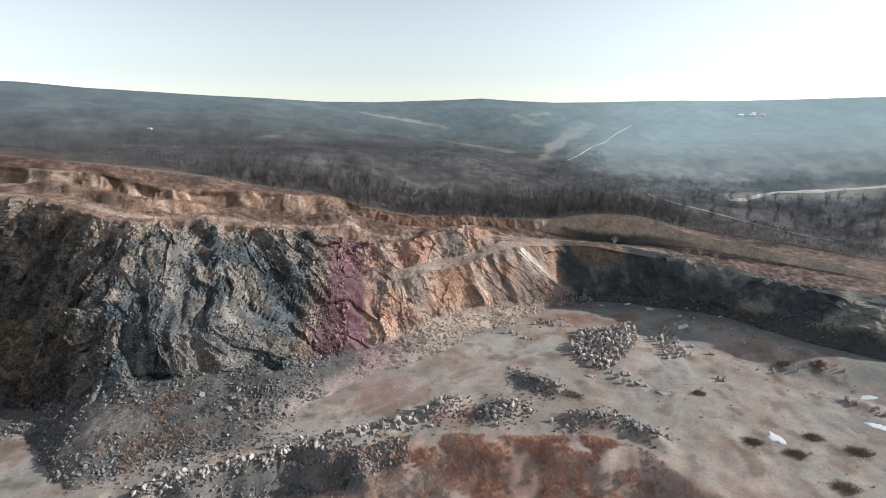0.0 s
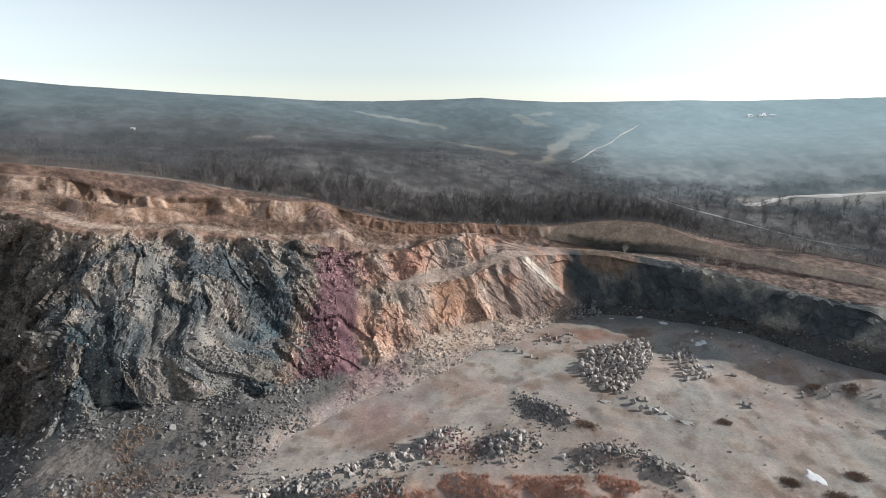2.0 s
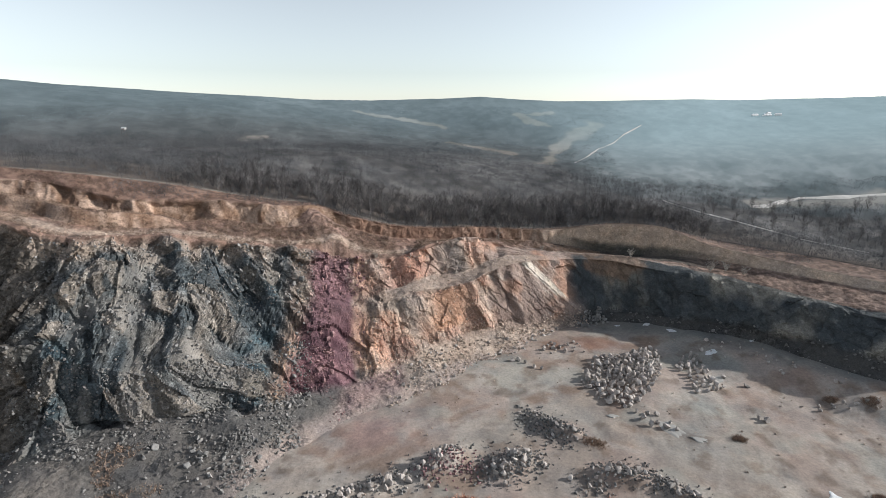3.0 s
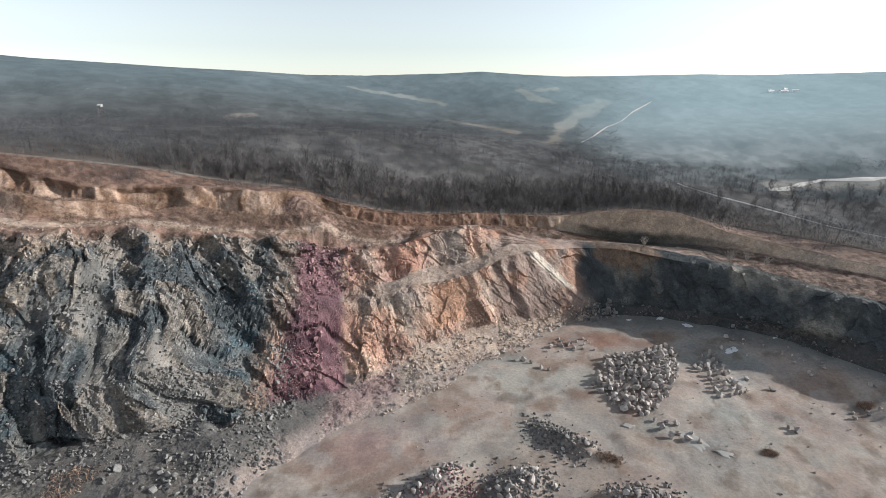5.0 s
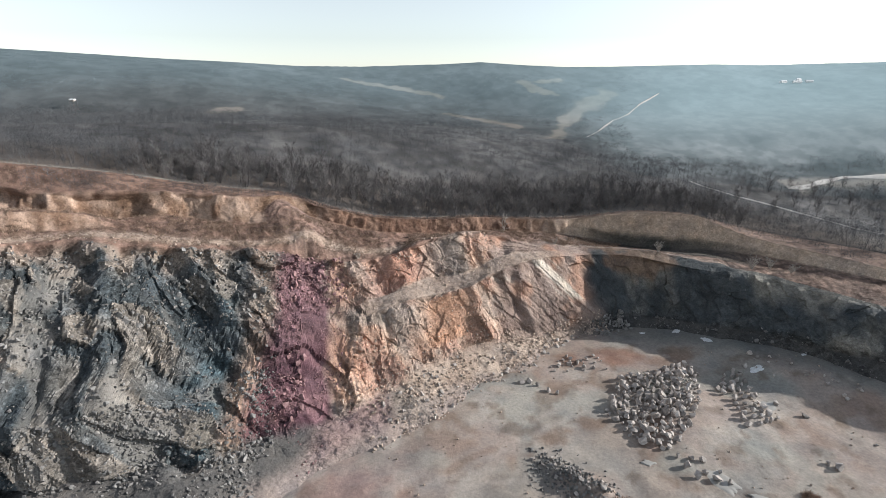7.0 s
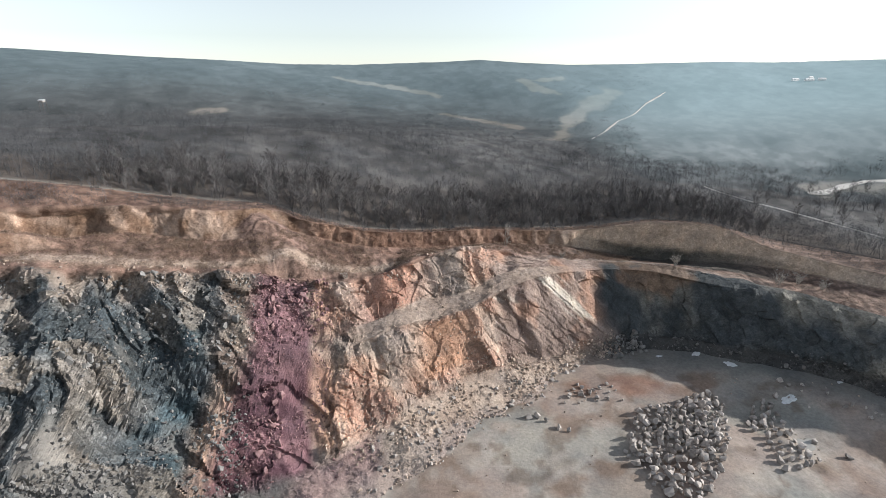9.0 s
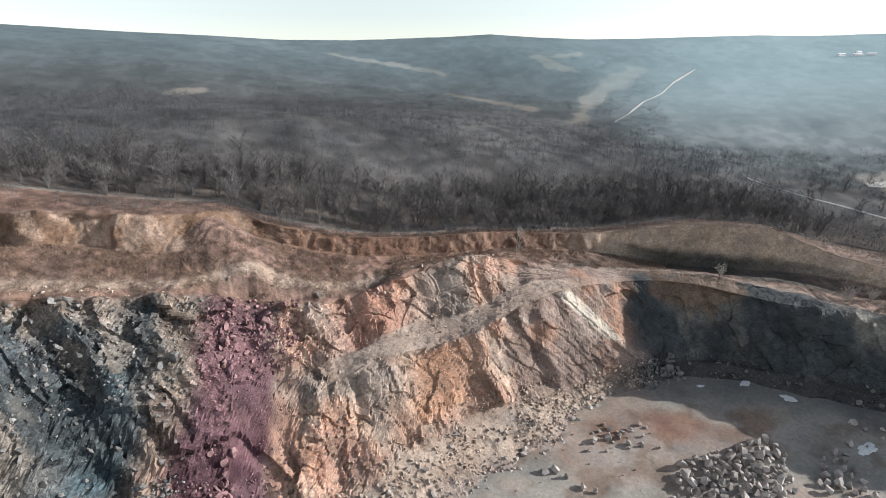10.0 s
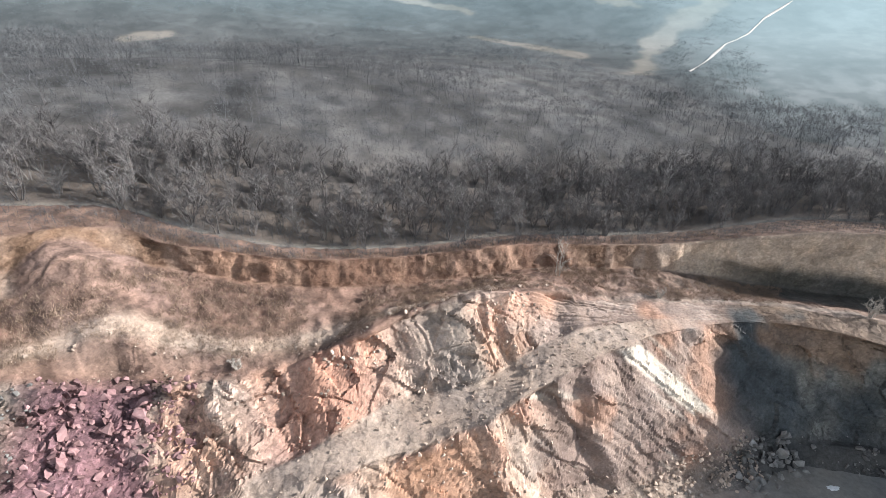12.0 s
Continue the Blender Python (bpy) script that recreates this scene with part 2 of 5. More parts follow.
SCREE = [(-130.4, 55.6, 1.9), (-100, 86, 0.5), (-83, 87, 0.5), (-68, 84.5, 5), (-53.6, 95.4, 6.9), (-46.8, 97.5, 6.3), (-36.8, 96.3, 5), (-28.8, 103.7, 3.9), (-22.7, 107.9, 2.3), (-14.5, 114.3, 2.7), (-7.4, 120.6, 3.6), (-1.1, 127, 4), (7.3, 134.8, 3.4), (17.7, 140.2, 2.5), (27.1, 145.6, 0.5), (37.3, 149.2, 0.5), (45, 153, 1.5), (56.2, 152.8, 1.6), (67, 147.6, 2.1), (81.4, 138.5, 3), (96, 124.5, 4), (113.7, 111.9, 3.6), (149.7, 94.1, 1.1)]
LEDGE = [(-128.2, 68.5, 16), (-102, 94, 15.9), (-86, 98.5, 17.8), (-68.6, 90.5, 19), (-53.3, 98, 14.8), (-47.7, 101.9, 15.2), (-39.8, 108.7, 11.5), (-31, 114, 11.4), (-23.8, 117.1, 8.4), (-14.6, 127.7, 13.3), (-9.5, 130.2, 15.2), (-2.7, 135.3, 14.9), (6, 139.6, 15), (13.6, 144.4, 17.2), (23.4, 150.6, 17.9), (31.8, 155.9, 16.8), (41.9, 159.3, 16), (51.7, 157.6, 15.9), (65.5, 153.2, 14.1), (80, 148.7, 13.4), (98.6, 132.6, 11.5), (118.1, 120.9, 10.1), (153.2, 102.9, 7)]
INNER = [(-127.2, 72.1, 19.8), (-103.3, 97.5, 21.1), (-86.5, 100.5, 23.5), (-69.2, 93.9, 24), (-53.9, 102.1, 20.7), (-49.5, 106.9, 20.7), (-41.6, 117.6, 18.4), (-32.2, 120.7, 16.8), (-23.9, 122.6, 13.8), (-14.6, 131.5, 15.9), (-8.9, 135.6, 16.5), (-2.1, 141.2, 17.3), (6.1, 144.5, 17), (14.3, 149.7, 19.2), (23.6, 154.4, 18.9), (32.9, 158, 17.4), (42.5, 160.8, 16.6), (52.3, 159, 16.5), (65.6, 154.8, 14.7), (80.1, 150.2, 14.1), (99.1, 134, 12.2), (119.1, 122.8, 10.9), (154.1, 104.7, 7.7)]
RIM = [(-124, 85.1, 42.2), (-100.8, 102.7, 41.6), (-85.6, 105.3, 40.1), (-71.3, 104.2, 36.5), (-60.4, 115.4, 34.3), (-52.2, 120.8, 31.6), (-42.3, 126.1, 29.2), (-33, 130.2, 27.3), (-26.2, 135, 23.6), (-16.7, 138.5, 21.9), (-9.4, 142.5, 22.1), (-4.3, 144.3, 24.4), (3, 148.7, 24.8), (10.9, 153.7, 23.4), (22.8, 157.7, 19.7), (33.1, 160.1, 17.9), (43.1, 162.3, 16.9), (53, 160.5, 16.8), (65.8, 156.8, 15.4), (80.2, 151.7, 13.1), (99.6, 135.7, 10.6), (120.1, 124.6, 11.7), (156.1, 106.3, 8.3)]
BANK = [(-123.7, 112.3, 44.9), (-98.9, 118.1, 42.5), (-85.8, 120.5, 40.1), (-73.8, 121.2, 37.5), (-61.1, 128.4, 34.9), (-51.6, 133.2, 33.9), (-42, 135.8, 31.9), (-35, 138, 30.2), (-28.2, 146.5, 29.1), (-19.1, 148.8, 26.4), (-11.2, 151.5, 24.7), (-1.7, 155.1, 23.3), (5.7, 158.8, 22.5), (13.2, 162.4, 21.6), (23.6, 165.2, 20.5), (35.9, 167.6, 18.7), (45.9, 168.8, 16.4), (55.8, 169.6, 14.6), (69.9, 166.2, 15.1), (82.5, 162.5, 15), (104.6, 149.3, 13.8), (126.7, 133.4, 12.5), (163.9, 114.3, 9.6)]
TOP = [(-123.8, 114.5, 48), (-97.9, 120, 45.9), (-85.4, 123, 44), (-72.8, 123.8, 40.6), (-60.1, 131.4, 38.9), (-50.6, 135.7, 37.9), (-41, 138.8, 36.3), (-32.1, 146.1, 34.4), (-27.7, 147.3, 32.2), (-18.7, 149.7, 29.5), (-11.3, 152.3, 27.8), (-1.8, 156.2, 26.4), (5.6, 159.8, 25.9), (13.1, 163.4, 24.9), (23.4, 165.4, 23.8), (35.6, 168.2, 23.2), (45.3, 168.2, 24.3), (54.8, 168.6, 25), (69.2, 166.7, 24.2), (82.3, 163.3, 19.7), (105.4, 150.7, 16.3), (128.7, 135.4, 14.4), (165.8, 116.4, 11.4)]
WOODS = [(-124.2, 118.9, 51), (-101.4, 121.1, 48.4), (-88.2, 124.5, 46.7), (-77.5, 128.9, 44.7), (-65.7, 135.6, 41.9), (-55, 141.2, 38.8), (-45.3, 145.5, 36.5), (-35.7, 149.7, 34.7), (-27.7, 150.1, 31.9), (-18.6, 152.2, 28.9), (-11.1, 154.8, 27.3), (-1.6, 158.6, 26), (5.9, 162.4, 25.5), (13.4, 166, 24.5), (23.7, 168.2, 23.5), (36.3, 172, 22.5), (46.3, 174, 23), (57.1, 175.7, 23.4), (71.7, 174.8, 22.5), (89.9, 172.7, 18.3), (111.8, 158.6, 17), (135.4, 142.7, 15.2), (172, 123.1, 12.5)]
LINES = [np.array(a, float) for a in (FOOT, SCREE, LEDGE, INNER, RIM, BANK, TOP, WOODS)]


def spline(pts, s):
    """A smooth line through the stations, at the places s (0 .. stations - 1)."""
    n = len(pts)
    i = np.clip(np.floor(s).astype(int), 0, n - 2)
    t = (s - i)[:, None]
    p0, p1, p2, p3 = (pts[np.clip(i + k, 0, n - 1)] for k in (-1, 0, 1, 2))
    m1, m2 = (p2 - p0) * 0.42, (p3 - p1) * 0.42
    return (2 * t ** 3 - 3 * t ** 2 + 1) * p1 + (t ** 3 - 2 * t ** 2 + t) * m1 + (-2 * t ** 3 + 3 * t ** 2) * p2 + (t ** 3 - t ** 2) * m2


# stations spread evenly along the wall, finest where the camera passes
_fine = np.linspace(0, len(FOOT) - 1, 2000)
_mid = spline(LINES[3], _fine)
_len = np.r_[0, np.cumsum(np.linalg.norm(np.diff(_mid, axis=0), axis=1))]
_dens = np.where((_mid[:, 0] > -95) & (_mid[:, 0] < 112), 1 / 0.27, 1 / 1.2)
_cum = np.r_[0, np.cumsum(0.5 * (_dens[1:] + _dens[:-1]) * np.diff(_len))]
S = np.interp(np.linspace(0, _cum[-1], int(_cum[-1])), _cum, _fine)
CURVES = [spline(a, S) for a in LINES]


def at_x(line, x):
    """y and z of a long line above the place x."""
    c = CURVES[line]
    o = np.argsort(c[:, 0])
    return np.interp(x, c[o, 0], c[o, 1]), np.interp(x, c[o, 0], c[o, 2])


# ---------------------------------------------------------------- heights of the open ground
# the wooded country behind, pulled close and shrunk to fit the camera's view: heights along rays that fan out from in
# front of the quarry, from the woods' edge (first row) up to the skyline
FAN_Y = 33.0
SKY_U = np.array([-1.2, -0.95, -0.8, -0.72, -0.65, -0.53, -0.4, -0.27, -0.16, -0.07, 0.01, 0.07, 0.15, 0.23, 0.36, 0.5, 0.6, 0.9, 1.2])
SKY_D = np.array([218, 230, 244, 250, 258, 272, 283, 298, 305, 307, 309, 309, 309, 309, 308, 308, 307, 301, 294.0])
SKY_SLOPE = np.array([0.0745, 0.0653, 0.0511, 0.046, 0.0419, 0.0341, 0.0279, 0.0204, 0.0188, 0.0213, 0.0233, 0.0267, 0.0213, 0.0179, 0.0194, 0.0221, 0.0202, 0.0281, 0.0315])
SLOPE_U = np.array([-1.1, -0.8, -0.55, -0.35, -0.15, 0, 0.12, 0.24, 0.36, 0.5, 0.7, 1.0])
SLOPE_V = np.array([0.48, 0.55, 0.62, 0.7, 0.8, 0.9])
SLOPE_Z = np.array([
    (50.0, 47.5, 44.0, 41.5, 37.6, 33.1, 30.2, 28.4, 26.2, 24.4, 19.8, 15.0),
    (49.1, 48.9, 47.8, 46.2, 42.3, 37.5, 33.4, 31.4, 28.8, 25.4, 22.3, 17.5),
    (46.5, 45.8, 44.2, 44.3, 42.3, 39.6, 35.7, 32.7, 29.7, 28.8, 27.4, 27.5),
    (45.3, 45.3, 45.8, 44.3, 42.0, 40.2, 36.9, 35.4, 35.4, 36.7, 38.5, 42.1),
    (55.9, 57.9, 57.7, 53.2, 47.9, 44.9, 42.0, 41.8, 43.2, 44.8, 45.8, 50.8),
    (69.6, 67.2, 64.5, 60.9, 56.0, 54.7, 55.4, 54.5, 54.1, 55.2, 56.2, 59.8),
])


def fan(x, y):
    """Sideways slope and share of the way to the skyline for a place behind the quarry."""
    d = np.maximum(y - FAN_Y, 1.0)
    u = np.clip((x - 1.0) / d, -1.2, 1.2)
    return d, u, d / np.interp(u, SKY_U, SKY_D)


def hills(x, y):
    """The wooded country behind the quarry."""
    x, y = np.asarray(x, float), np.asarray(y, float)
    d, u, v = fan(x, y)
    yt, zt = at_x(7, np.clip(x, -118, 180))
    sky_z = 59.5 + np.interp(u, SKY_U, SKY_SLOPE) * np.interp(u, SKY_U, SKY_D)
    row = np.stack([np.interp(u, SLOPE_U, r) for r in SLOPE_Z] + [sky_z])
    vs = np.r_[SLOPE_V, 1.0]
    z = row[0].copy()
    for k in range(len(vs) - 1):
        z += (row[k + 1] - row[k]) * np.clip((v - vs[k]) / (vs[k + 1] - vs[k]), 0, 1)
    z = np.where(v > 1, np.maximum(sky_z - (v - 1) * 70, sky_z - 55), z)
    z = zt + (z - zt) * smooth(0, 34, y - yt)
    p = np.stack([x, y, np.zeros_like(x)], -1).reshape(-1, 3)
    roll = fbm(p, 60, 5, 3).reshape(np.shape(x))
    return z + roll * 1.6 * smooth(15, 50, y - yt) * (1 - 0.8 * smooth(0.8, 1.0, v))


def drop_edge(x, y):
    """Where the pit floor breaks off to the lower ground: a line along x."""
    p = np.stack([x, y, np.zeros_like(x)], -1).reshape(-1, 3)
    return 2.5 * fbm(p, 7, 21, 3).reshape(x.shape) + np.interp(x, [-90, -60, -50, -37, -25, -10, 5, 20, 36, 46, 60], [58, 61, 66, 72.5, 76, 79, 82, 81, 79, 69, 52])


def floor_z(x, y):
    """The pit floor, with the lower brushy ground in front of it."""
    x, y = np.asarray(x, float), np.asarray(y, float)
    p = np.stack([x, y, np.zeros_like(x)], -1).reshape(-1, 3)
    z = np.interp(x, [-60, 0, 60, 110], [-0.3, -0.6, -2.2, -3.0])
    edge = drop_edge(x, y)
    drop = np.interp(x, [-60, -30, -12, 30, 60, 120], [7, 6.5, 4.0, 3.6, 3, 2])
    run = np.interp(x, [-60, -22, -12, 30], [3.0, 3.0, 10, 10])
    z = z - drop * smooth(1, 0, (y - edge + run) / run)
    down = smooth(1, 0, (y - edge + run) / run)
    z = z + (1.7 * facets(p, 2.8, 25)[0] + 0.5 * facets(p, 0.9, 27)[0]).reshape(x.shape) * (down * (1 - down) * 4) * smooth(0, -20, x)
    z = z + 0.45 * fbm(p, 1.9, 29, 2).reshape(x.shape) * smooth(0.1, 0.6, down) * smooth(-30, -15, x) * smooth(45, 58, y)
    z = z + 0.14 * fbm(p, 2.4, 4, 3).reshape(x.shape) + 0.42 * fbm(p, 9, 3, 4).reshape(x.shape) + 0.5 * fbm(p, 30, 8, 2).reshape(x.shape)
    yf_, zf_ = at_x(0, np.clip(x, -118, 147))
    z = z + (zf_ + 0.2 - z) * smooth(26, 2, yf_ - y) * smooth(-20, 10, x)
    # rubble ridges and heaps on the floor
    for cx, cy, ax, ay, turn, h in ((-15, 81, 14, 2.2, 26, 1.8), (1, 89.5, 6, 2.6, 42, 2.4), (12.5, 89, 5.5, 3, 30, 2.0), (23, 99.5, 6, 2.2, -42, 1.7), (31, 86, 8, 2.8, -12, 2.0), (40, 81, 5, 2.6, -40, 1.6), (46, 120, 9, 12, -20, 1.0), (62, 122, 4, 8, -15, 0.8), (8, 76, 14, 4, 5, 1.6), (28, 75, 12, 5, -10, 2.2), (90, 109, 9, 2, 10, 1.1), (91, 95, 5, 2, -25, 1.0)):
        c, s = math.cos(radians(turn)), math.sin(radians(turn))
        u, v = ((x - cx) * c + (y - cy) * s) / ax, (-(x - cx) * s + (y - cy) * c) / ay
        z = z + h * np.exp(-(u * u + v * v) * 1.4) * (1 + 0.35 * fbm(p, 3.0, 31, 3).reshape(x.shape))
    return z


def ground_z(x, y):
    x, y = np.asarray(x, float), np.asarray(y, float)
    yt, _ = at_x(7, np.clip(x, -118, 180))
    w = smooth(-0.5, 1.2, y - yt)
    behind = smooth(20, -350, y) * 14 + smooth(-200, -1500, y) * 70
    return floor_z(x, y) * (1 - w) + hills(x, y) * w + behind * (1 - w)

# ---------------------------------------------------------------- ground sheet
def steps(a, b, d):
    return list(np.arange(a, b, d))


def grow(a, b, first, ratio):
    out, d = [], first
    while abs(a) < abs(b):
        out.append(a)
        a += math.copysign(d, b)
        d *= ratio
    return out + [b]


gx = np.array(sorted(set([round(v, 3) for v in grow(-110, -2900, 0.8, 1.025) + steps(-109.4, 130, 0.7) + grow(130, 2900, 0.8, 1.025)])))
gy = np.array(sorted(set([round(v, 3) for v in [-2000, -1200, -700, -400, -220, -120, -60] + steps(-50, 0, 4.0) + steps(0, 48, 1.2) + steps(48, 180, 0.7) + steps(180.3, 350, 1.1) + grow(350.5, 2900, 1.5, 1.06)])))
XX, YY = np.meshgrid(gx, gy)
ZZ = ground_z(XX, YY)
P = np.stack([XX, YY, ZZ], -1).reshape(-1, 3)
P0 = P * (1, 1, 0)
yt, _ = at_x(7, np.clip(P[:, 0], -118, 180))
fan_v = fan(P[:, 0], P[:, 1])[2]  # share of the way to the skyline
# pigments: pit floor
n1, n2, n3 = fbm(P0, 16, 41, 4), fbm(P0, 5, 43, 4), fbm(P0, 25, 47, 3)
col = mix(np.array([0.37, 0.315, 0.275]), np.array([0.46, 0.41, 0.37]), smooth(-0.4, 0.4, n1))
col = mix(col, np.array([0.28, 0.2, 0.155]), 0.8 * smooth(0.04, 0.4, n2 + 0.4 * n1))
col = mix(col, np.array([0.5, 0.46, 0.42]), 0.45 * smooth(0.1, 0.4, fbm(P0 * (1, 0.5, 1), 6, 45, 4)))
col = mix(col, np.array([0.33, 0.33, 0.31]), 0.6 * smooth(0.05, 0.4, n3))
brushy = smooth(1.5, -1.5, P[:, 1] - drop_edge(P[:, 0], P[:, 1]) + 2.5 * n2) * smooth(-28, -16, P[:, 0] + 4 * n2) * smooth(60, 44, P[:, 0] + 6 * n1) * smooth(44, 60, P[:, 1] + 8 * n1)
col = mix(col, mix(np.array([0.44, 0.34, 0.3]), np.array([0.42, 0.27, 0.21]), smooth(-0.2, 0.3, n1)), 0.85 * brushy)
col = mix(col, np.array([0.43, 0.33, 0.29]), 0.45 * smooth(0.05, 0.4, fbm(P0, 11, 44, 4)))
col = mix(col, np.array([0.34, 0.355, 0.33]), 0.5 * smooth(0.1, 0.4, fbm(P0, 8, 46, 4)))
col = mix(col, np.array([0.2, 0.15, 0.12]), 0.6 * smooth(0.22, 0.42, fbm(P0, 3.5, 48, 4)))
tyre = np.zeros(len(P))
for x0, y0, x1, y1 in ((30, 60, 62, 112), (33, 60, 64, 112), (-30, 84, 30, 124), (-29, 81.5, 32, 121.5), (62, 112, 74, 124), (40, 92, 8, 100)):
    dx, dy = x1 - x0, y1 - y0
    t_ = np.clip(((P[:, 0] - x0) * dx + (P[:, 1] - y0) * dy) / (dx * dx + dy * dy), 0, 1)
    away_ = np.hypot(P[:, 0] - x0 - t_ * dx, P[:, 1] - y0 - t_ * dy + 3.0 * n1)
    tyre = np.maximum(tyre, smooth(1.3, 0.4, away_))
col = mix(col, np.array([0.5, 0.45, 0.41]), 0.5 * tyre * smooth(-0.35, 0.2, n2))
pinkf = np.exp(-(((P[:, 0] + 13) / 9) ** 2 + ((P[:, 1] - 99) / 6) ** 2))
col = mix(col, np.array([0.42, 0.28, 0.27]), np.clip(pinkf * (0.5 + n2), 0, 0.5))
yf, _ = at_x(0, np.clip(P[:, 0], -118, 150))
# the right wall's shade on the floor, painted as a cool dark band
foot_shade = smooth(13, 3, yf - P[:, 1] + 6 * n1 + 3 * n2) * smooth(36, 46, P[:, 0]) * smooth(130, 115, P[:, 0])
col = mix(col, np.array([0.2, 0.21, 0.205]), 0.75 * foot_shade)
slope = np.hypot(*np.gradient(ZZ, gy, gx)).reshape(-1)
bare_cut = smooth(0.55, 1.0, slope) * smooth(105, 95, P[:, 1]) * smooth(-5, -14, P[:, 0])
col = mix(col, mix(np.array([0.2, 0.19, 0.18]), np.array([0.46, 0.41, 0.35]), smooth(-0.1, 0.4, n2)), bare_cut)
red = np.exp(-(((P[:, 0] - 39) / 9) ** 2 + ((P[:, 1] - 137) / 3) ** 2))
col = mix(col, np.array([0.3, 0.15, 0.11]), np.clip(red * (0.8 + n2), 0, 0.55))
# pigments: woodland floor, with pale clearings and far fields
litter = mix(np.array([0.085, 0.084, 0.086]), np.array([0.15, 0.147, 0.149]), smooth(-0.35, 0.35, fbm(P0, 12, 51, 5) + 0.4 * fbm(P0, 50, 53, 3)))
litter = mix(litter, np.array([0.17, 0.13, 0.105]), smooth(30, 4, P[:, 1] - yt) * 0.6)
fan_u = fan(P[:, 0], P[:, 1])[1]
# the painted haze sets in nearer on the right
haze_v = fan_v + 0.16 * smooth(0.12, 0.4, fan_u)
azd = np.degrees(np.arctan2(P[:, 0], np.maximum(P[:, 1] - FAN_Y, 1)))


def patch(x0, y0, x1, y1, width, seed):
    """How much a place lies in a long clearing from one point to another."""
    d = np.array([x1 - x0, y1 - y0])
    t = np.clip(((P[:, 0] - x0) * d[0] + (P[:, 1] - y0) * d[1]) / (d @ d), 0, 1)
    away = np.hypot(P[:, 0] - x0 - t * d[0], P[:, 1] - y0 - t * d[1]) / width + 1.1 * fbm(P0, width * 1.8, seed, 4)
    return smooth(1.25, 0.45, away)


CLEARINGS = ((-50, 312, -25, 307, 2.6, 1), (-25, 307, -1, 299, 2.6, 13), (62, 320, 43, 315, 3.0, 2), (43, 315, 48, 307, 3.2, 3), (48, 307, 59, 301, 2.6, 4), (2, 275, 18, 269, 2.2, 5), (18, 269, 34, 259, 3.0, 14), (46, 244, 58, 272, 3.6, 6), (58, 272, 70, 290, 5.5, 7), (70, 290, 84, 303, 7, 8), (-89, 236, -81, 242, 3.0, 10), (125, 211, 190, 215, 5, 12))
clear = np.zeros(len(P))
for x0, y0, x1, y1, w, sd in CLEARINGS:
    clear = np.maximum(clear, patch(x0, y0, x1, y1, w, sd))
litter = mix(litter, mix(np.array([0.36, 0.32, 0.27]), np.array([0.46, 0.41, 0.36]), smooth(-0.3, 0.3, n3)), 0.6 * clear)
# pale fields on the right, lightened further as painted haze
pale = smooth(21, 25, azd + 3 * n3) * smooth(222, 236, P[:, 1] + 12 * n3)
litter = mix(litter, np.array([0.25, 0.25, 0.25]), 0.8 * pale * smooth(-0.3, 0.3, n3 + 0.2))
# floor turns blue-grey with distance: haze put into the colour
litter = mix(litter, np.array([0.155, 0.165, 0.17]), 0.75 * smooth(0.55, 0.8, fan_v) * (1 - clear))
# crowns and glades give the far woods their mottle
crowns = smooth(-0.3, 0.35, fbm(P0 * (0.8, 1, 1), 3.2, 54, 3) + 0.35 * fbm(P0 * (0.4, 1, 1), 12, 57, 3)) - 0.46
# crown mottle, plus sunward haze painted as darker left and lighter right
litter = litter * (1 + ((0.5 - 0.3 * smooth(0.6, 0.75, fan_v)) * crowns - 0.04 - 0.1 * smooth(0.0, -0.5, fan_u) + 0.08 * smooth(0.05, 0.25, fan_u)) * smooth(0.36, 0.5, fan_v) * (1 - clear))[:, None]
outer = smooth(0.5, 2.5, P[:, 1] - yt)
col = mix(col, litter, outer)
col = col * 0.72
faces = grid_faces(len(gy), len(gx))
far_face = (haze_v[faces].min(1) > 0.72) & (P[faces[:, 0], 1] > 100)
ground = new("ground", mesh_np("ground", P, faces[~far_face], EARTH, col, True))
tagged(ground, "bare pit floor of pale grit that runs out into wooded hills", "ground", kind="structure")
# blue tint and glow stand in for haze, strongest to the right
back = new("backdrop", mesh_np("backdrop", P, faces[far_face], DISTANCE, np.c_[col * mix(np.ones(3), np.array([0.9, 1.02, 1.07]), smooth(0.72, 0.9, fan_v)), smooth(0.66, 1.0, haze_v) * (0.75 + 1.3 * smooth(0.0, 0.55, fan_u))], True))
tagged(back, "far wooded hills with pale fields and haze painted as a blue glow", "hills", kind="structure")

# ---------------------------------------------------------------- quarry wall
SPLITS = (44, 70, 14, 48, 40, 14, 18, 6)
outer_line = CURVES[7] + np.array([0.0, 4.0, 0.0])
outer_line[:, 2] = hills(outer_line[:, 0], outer_line[:, 1]) - 0.5
toe = CURVES[0] + np.array([0, -1.5, -1.2])
toe[:, 1] += 2.6 * fbm(CURVES[0], 7.0, 55, 3) - 0.8
ALL = [toe] + CURVES[1:] + [outer_line]
rows, kind_row = [], []
for k, n in enumerate(SPLITS):
    for j in range(n):
        u = j / n
        rows.append(ALL[k] * (1 - u) + ALL[k + 1] * u)
        kind_row.append(k + u)
rows.append(ALL[-1])
kind_row.append(float(len(SPLITS)))
W = np.stack(rows)  # rows, stations, 3
V = np.array(kind_row)
nr, ns = W.shape[:2]
du, dv = np.gradient(W, axis=1), np.gradient(W, axis=0)
N = np.cross(du, dv)
N /= np.linalg.norm(N, axis=2, keepdims=True) + 1e-9
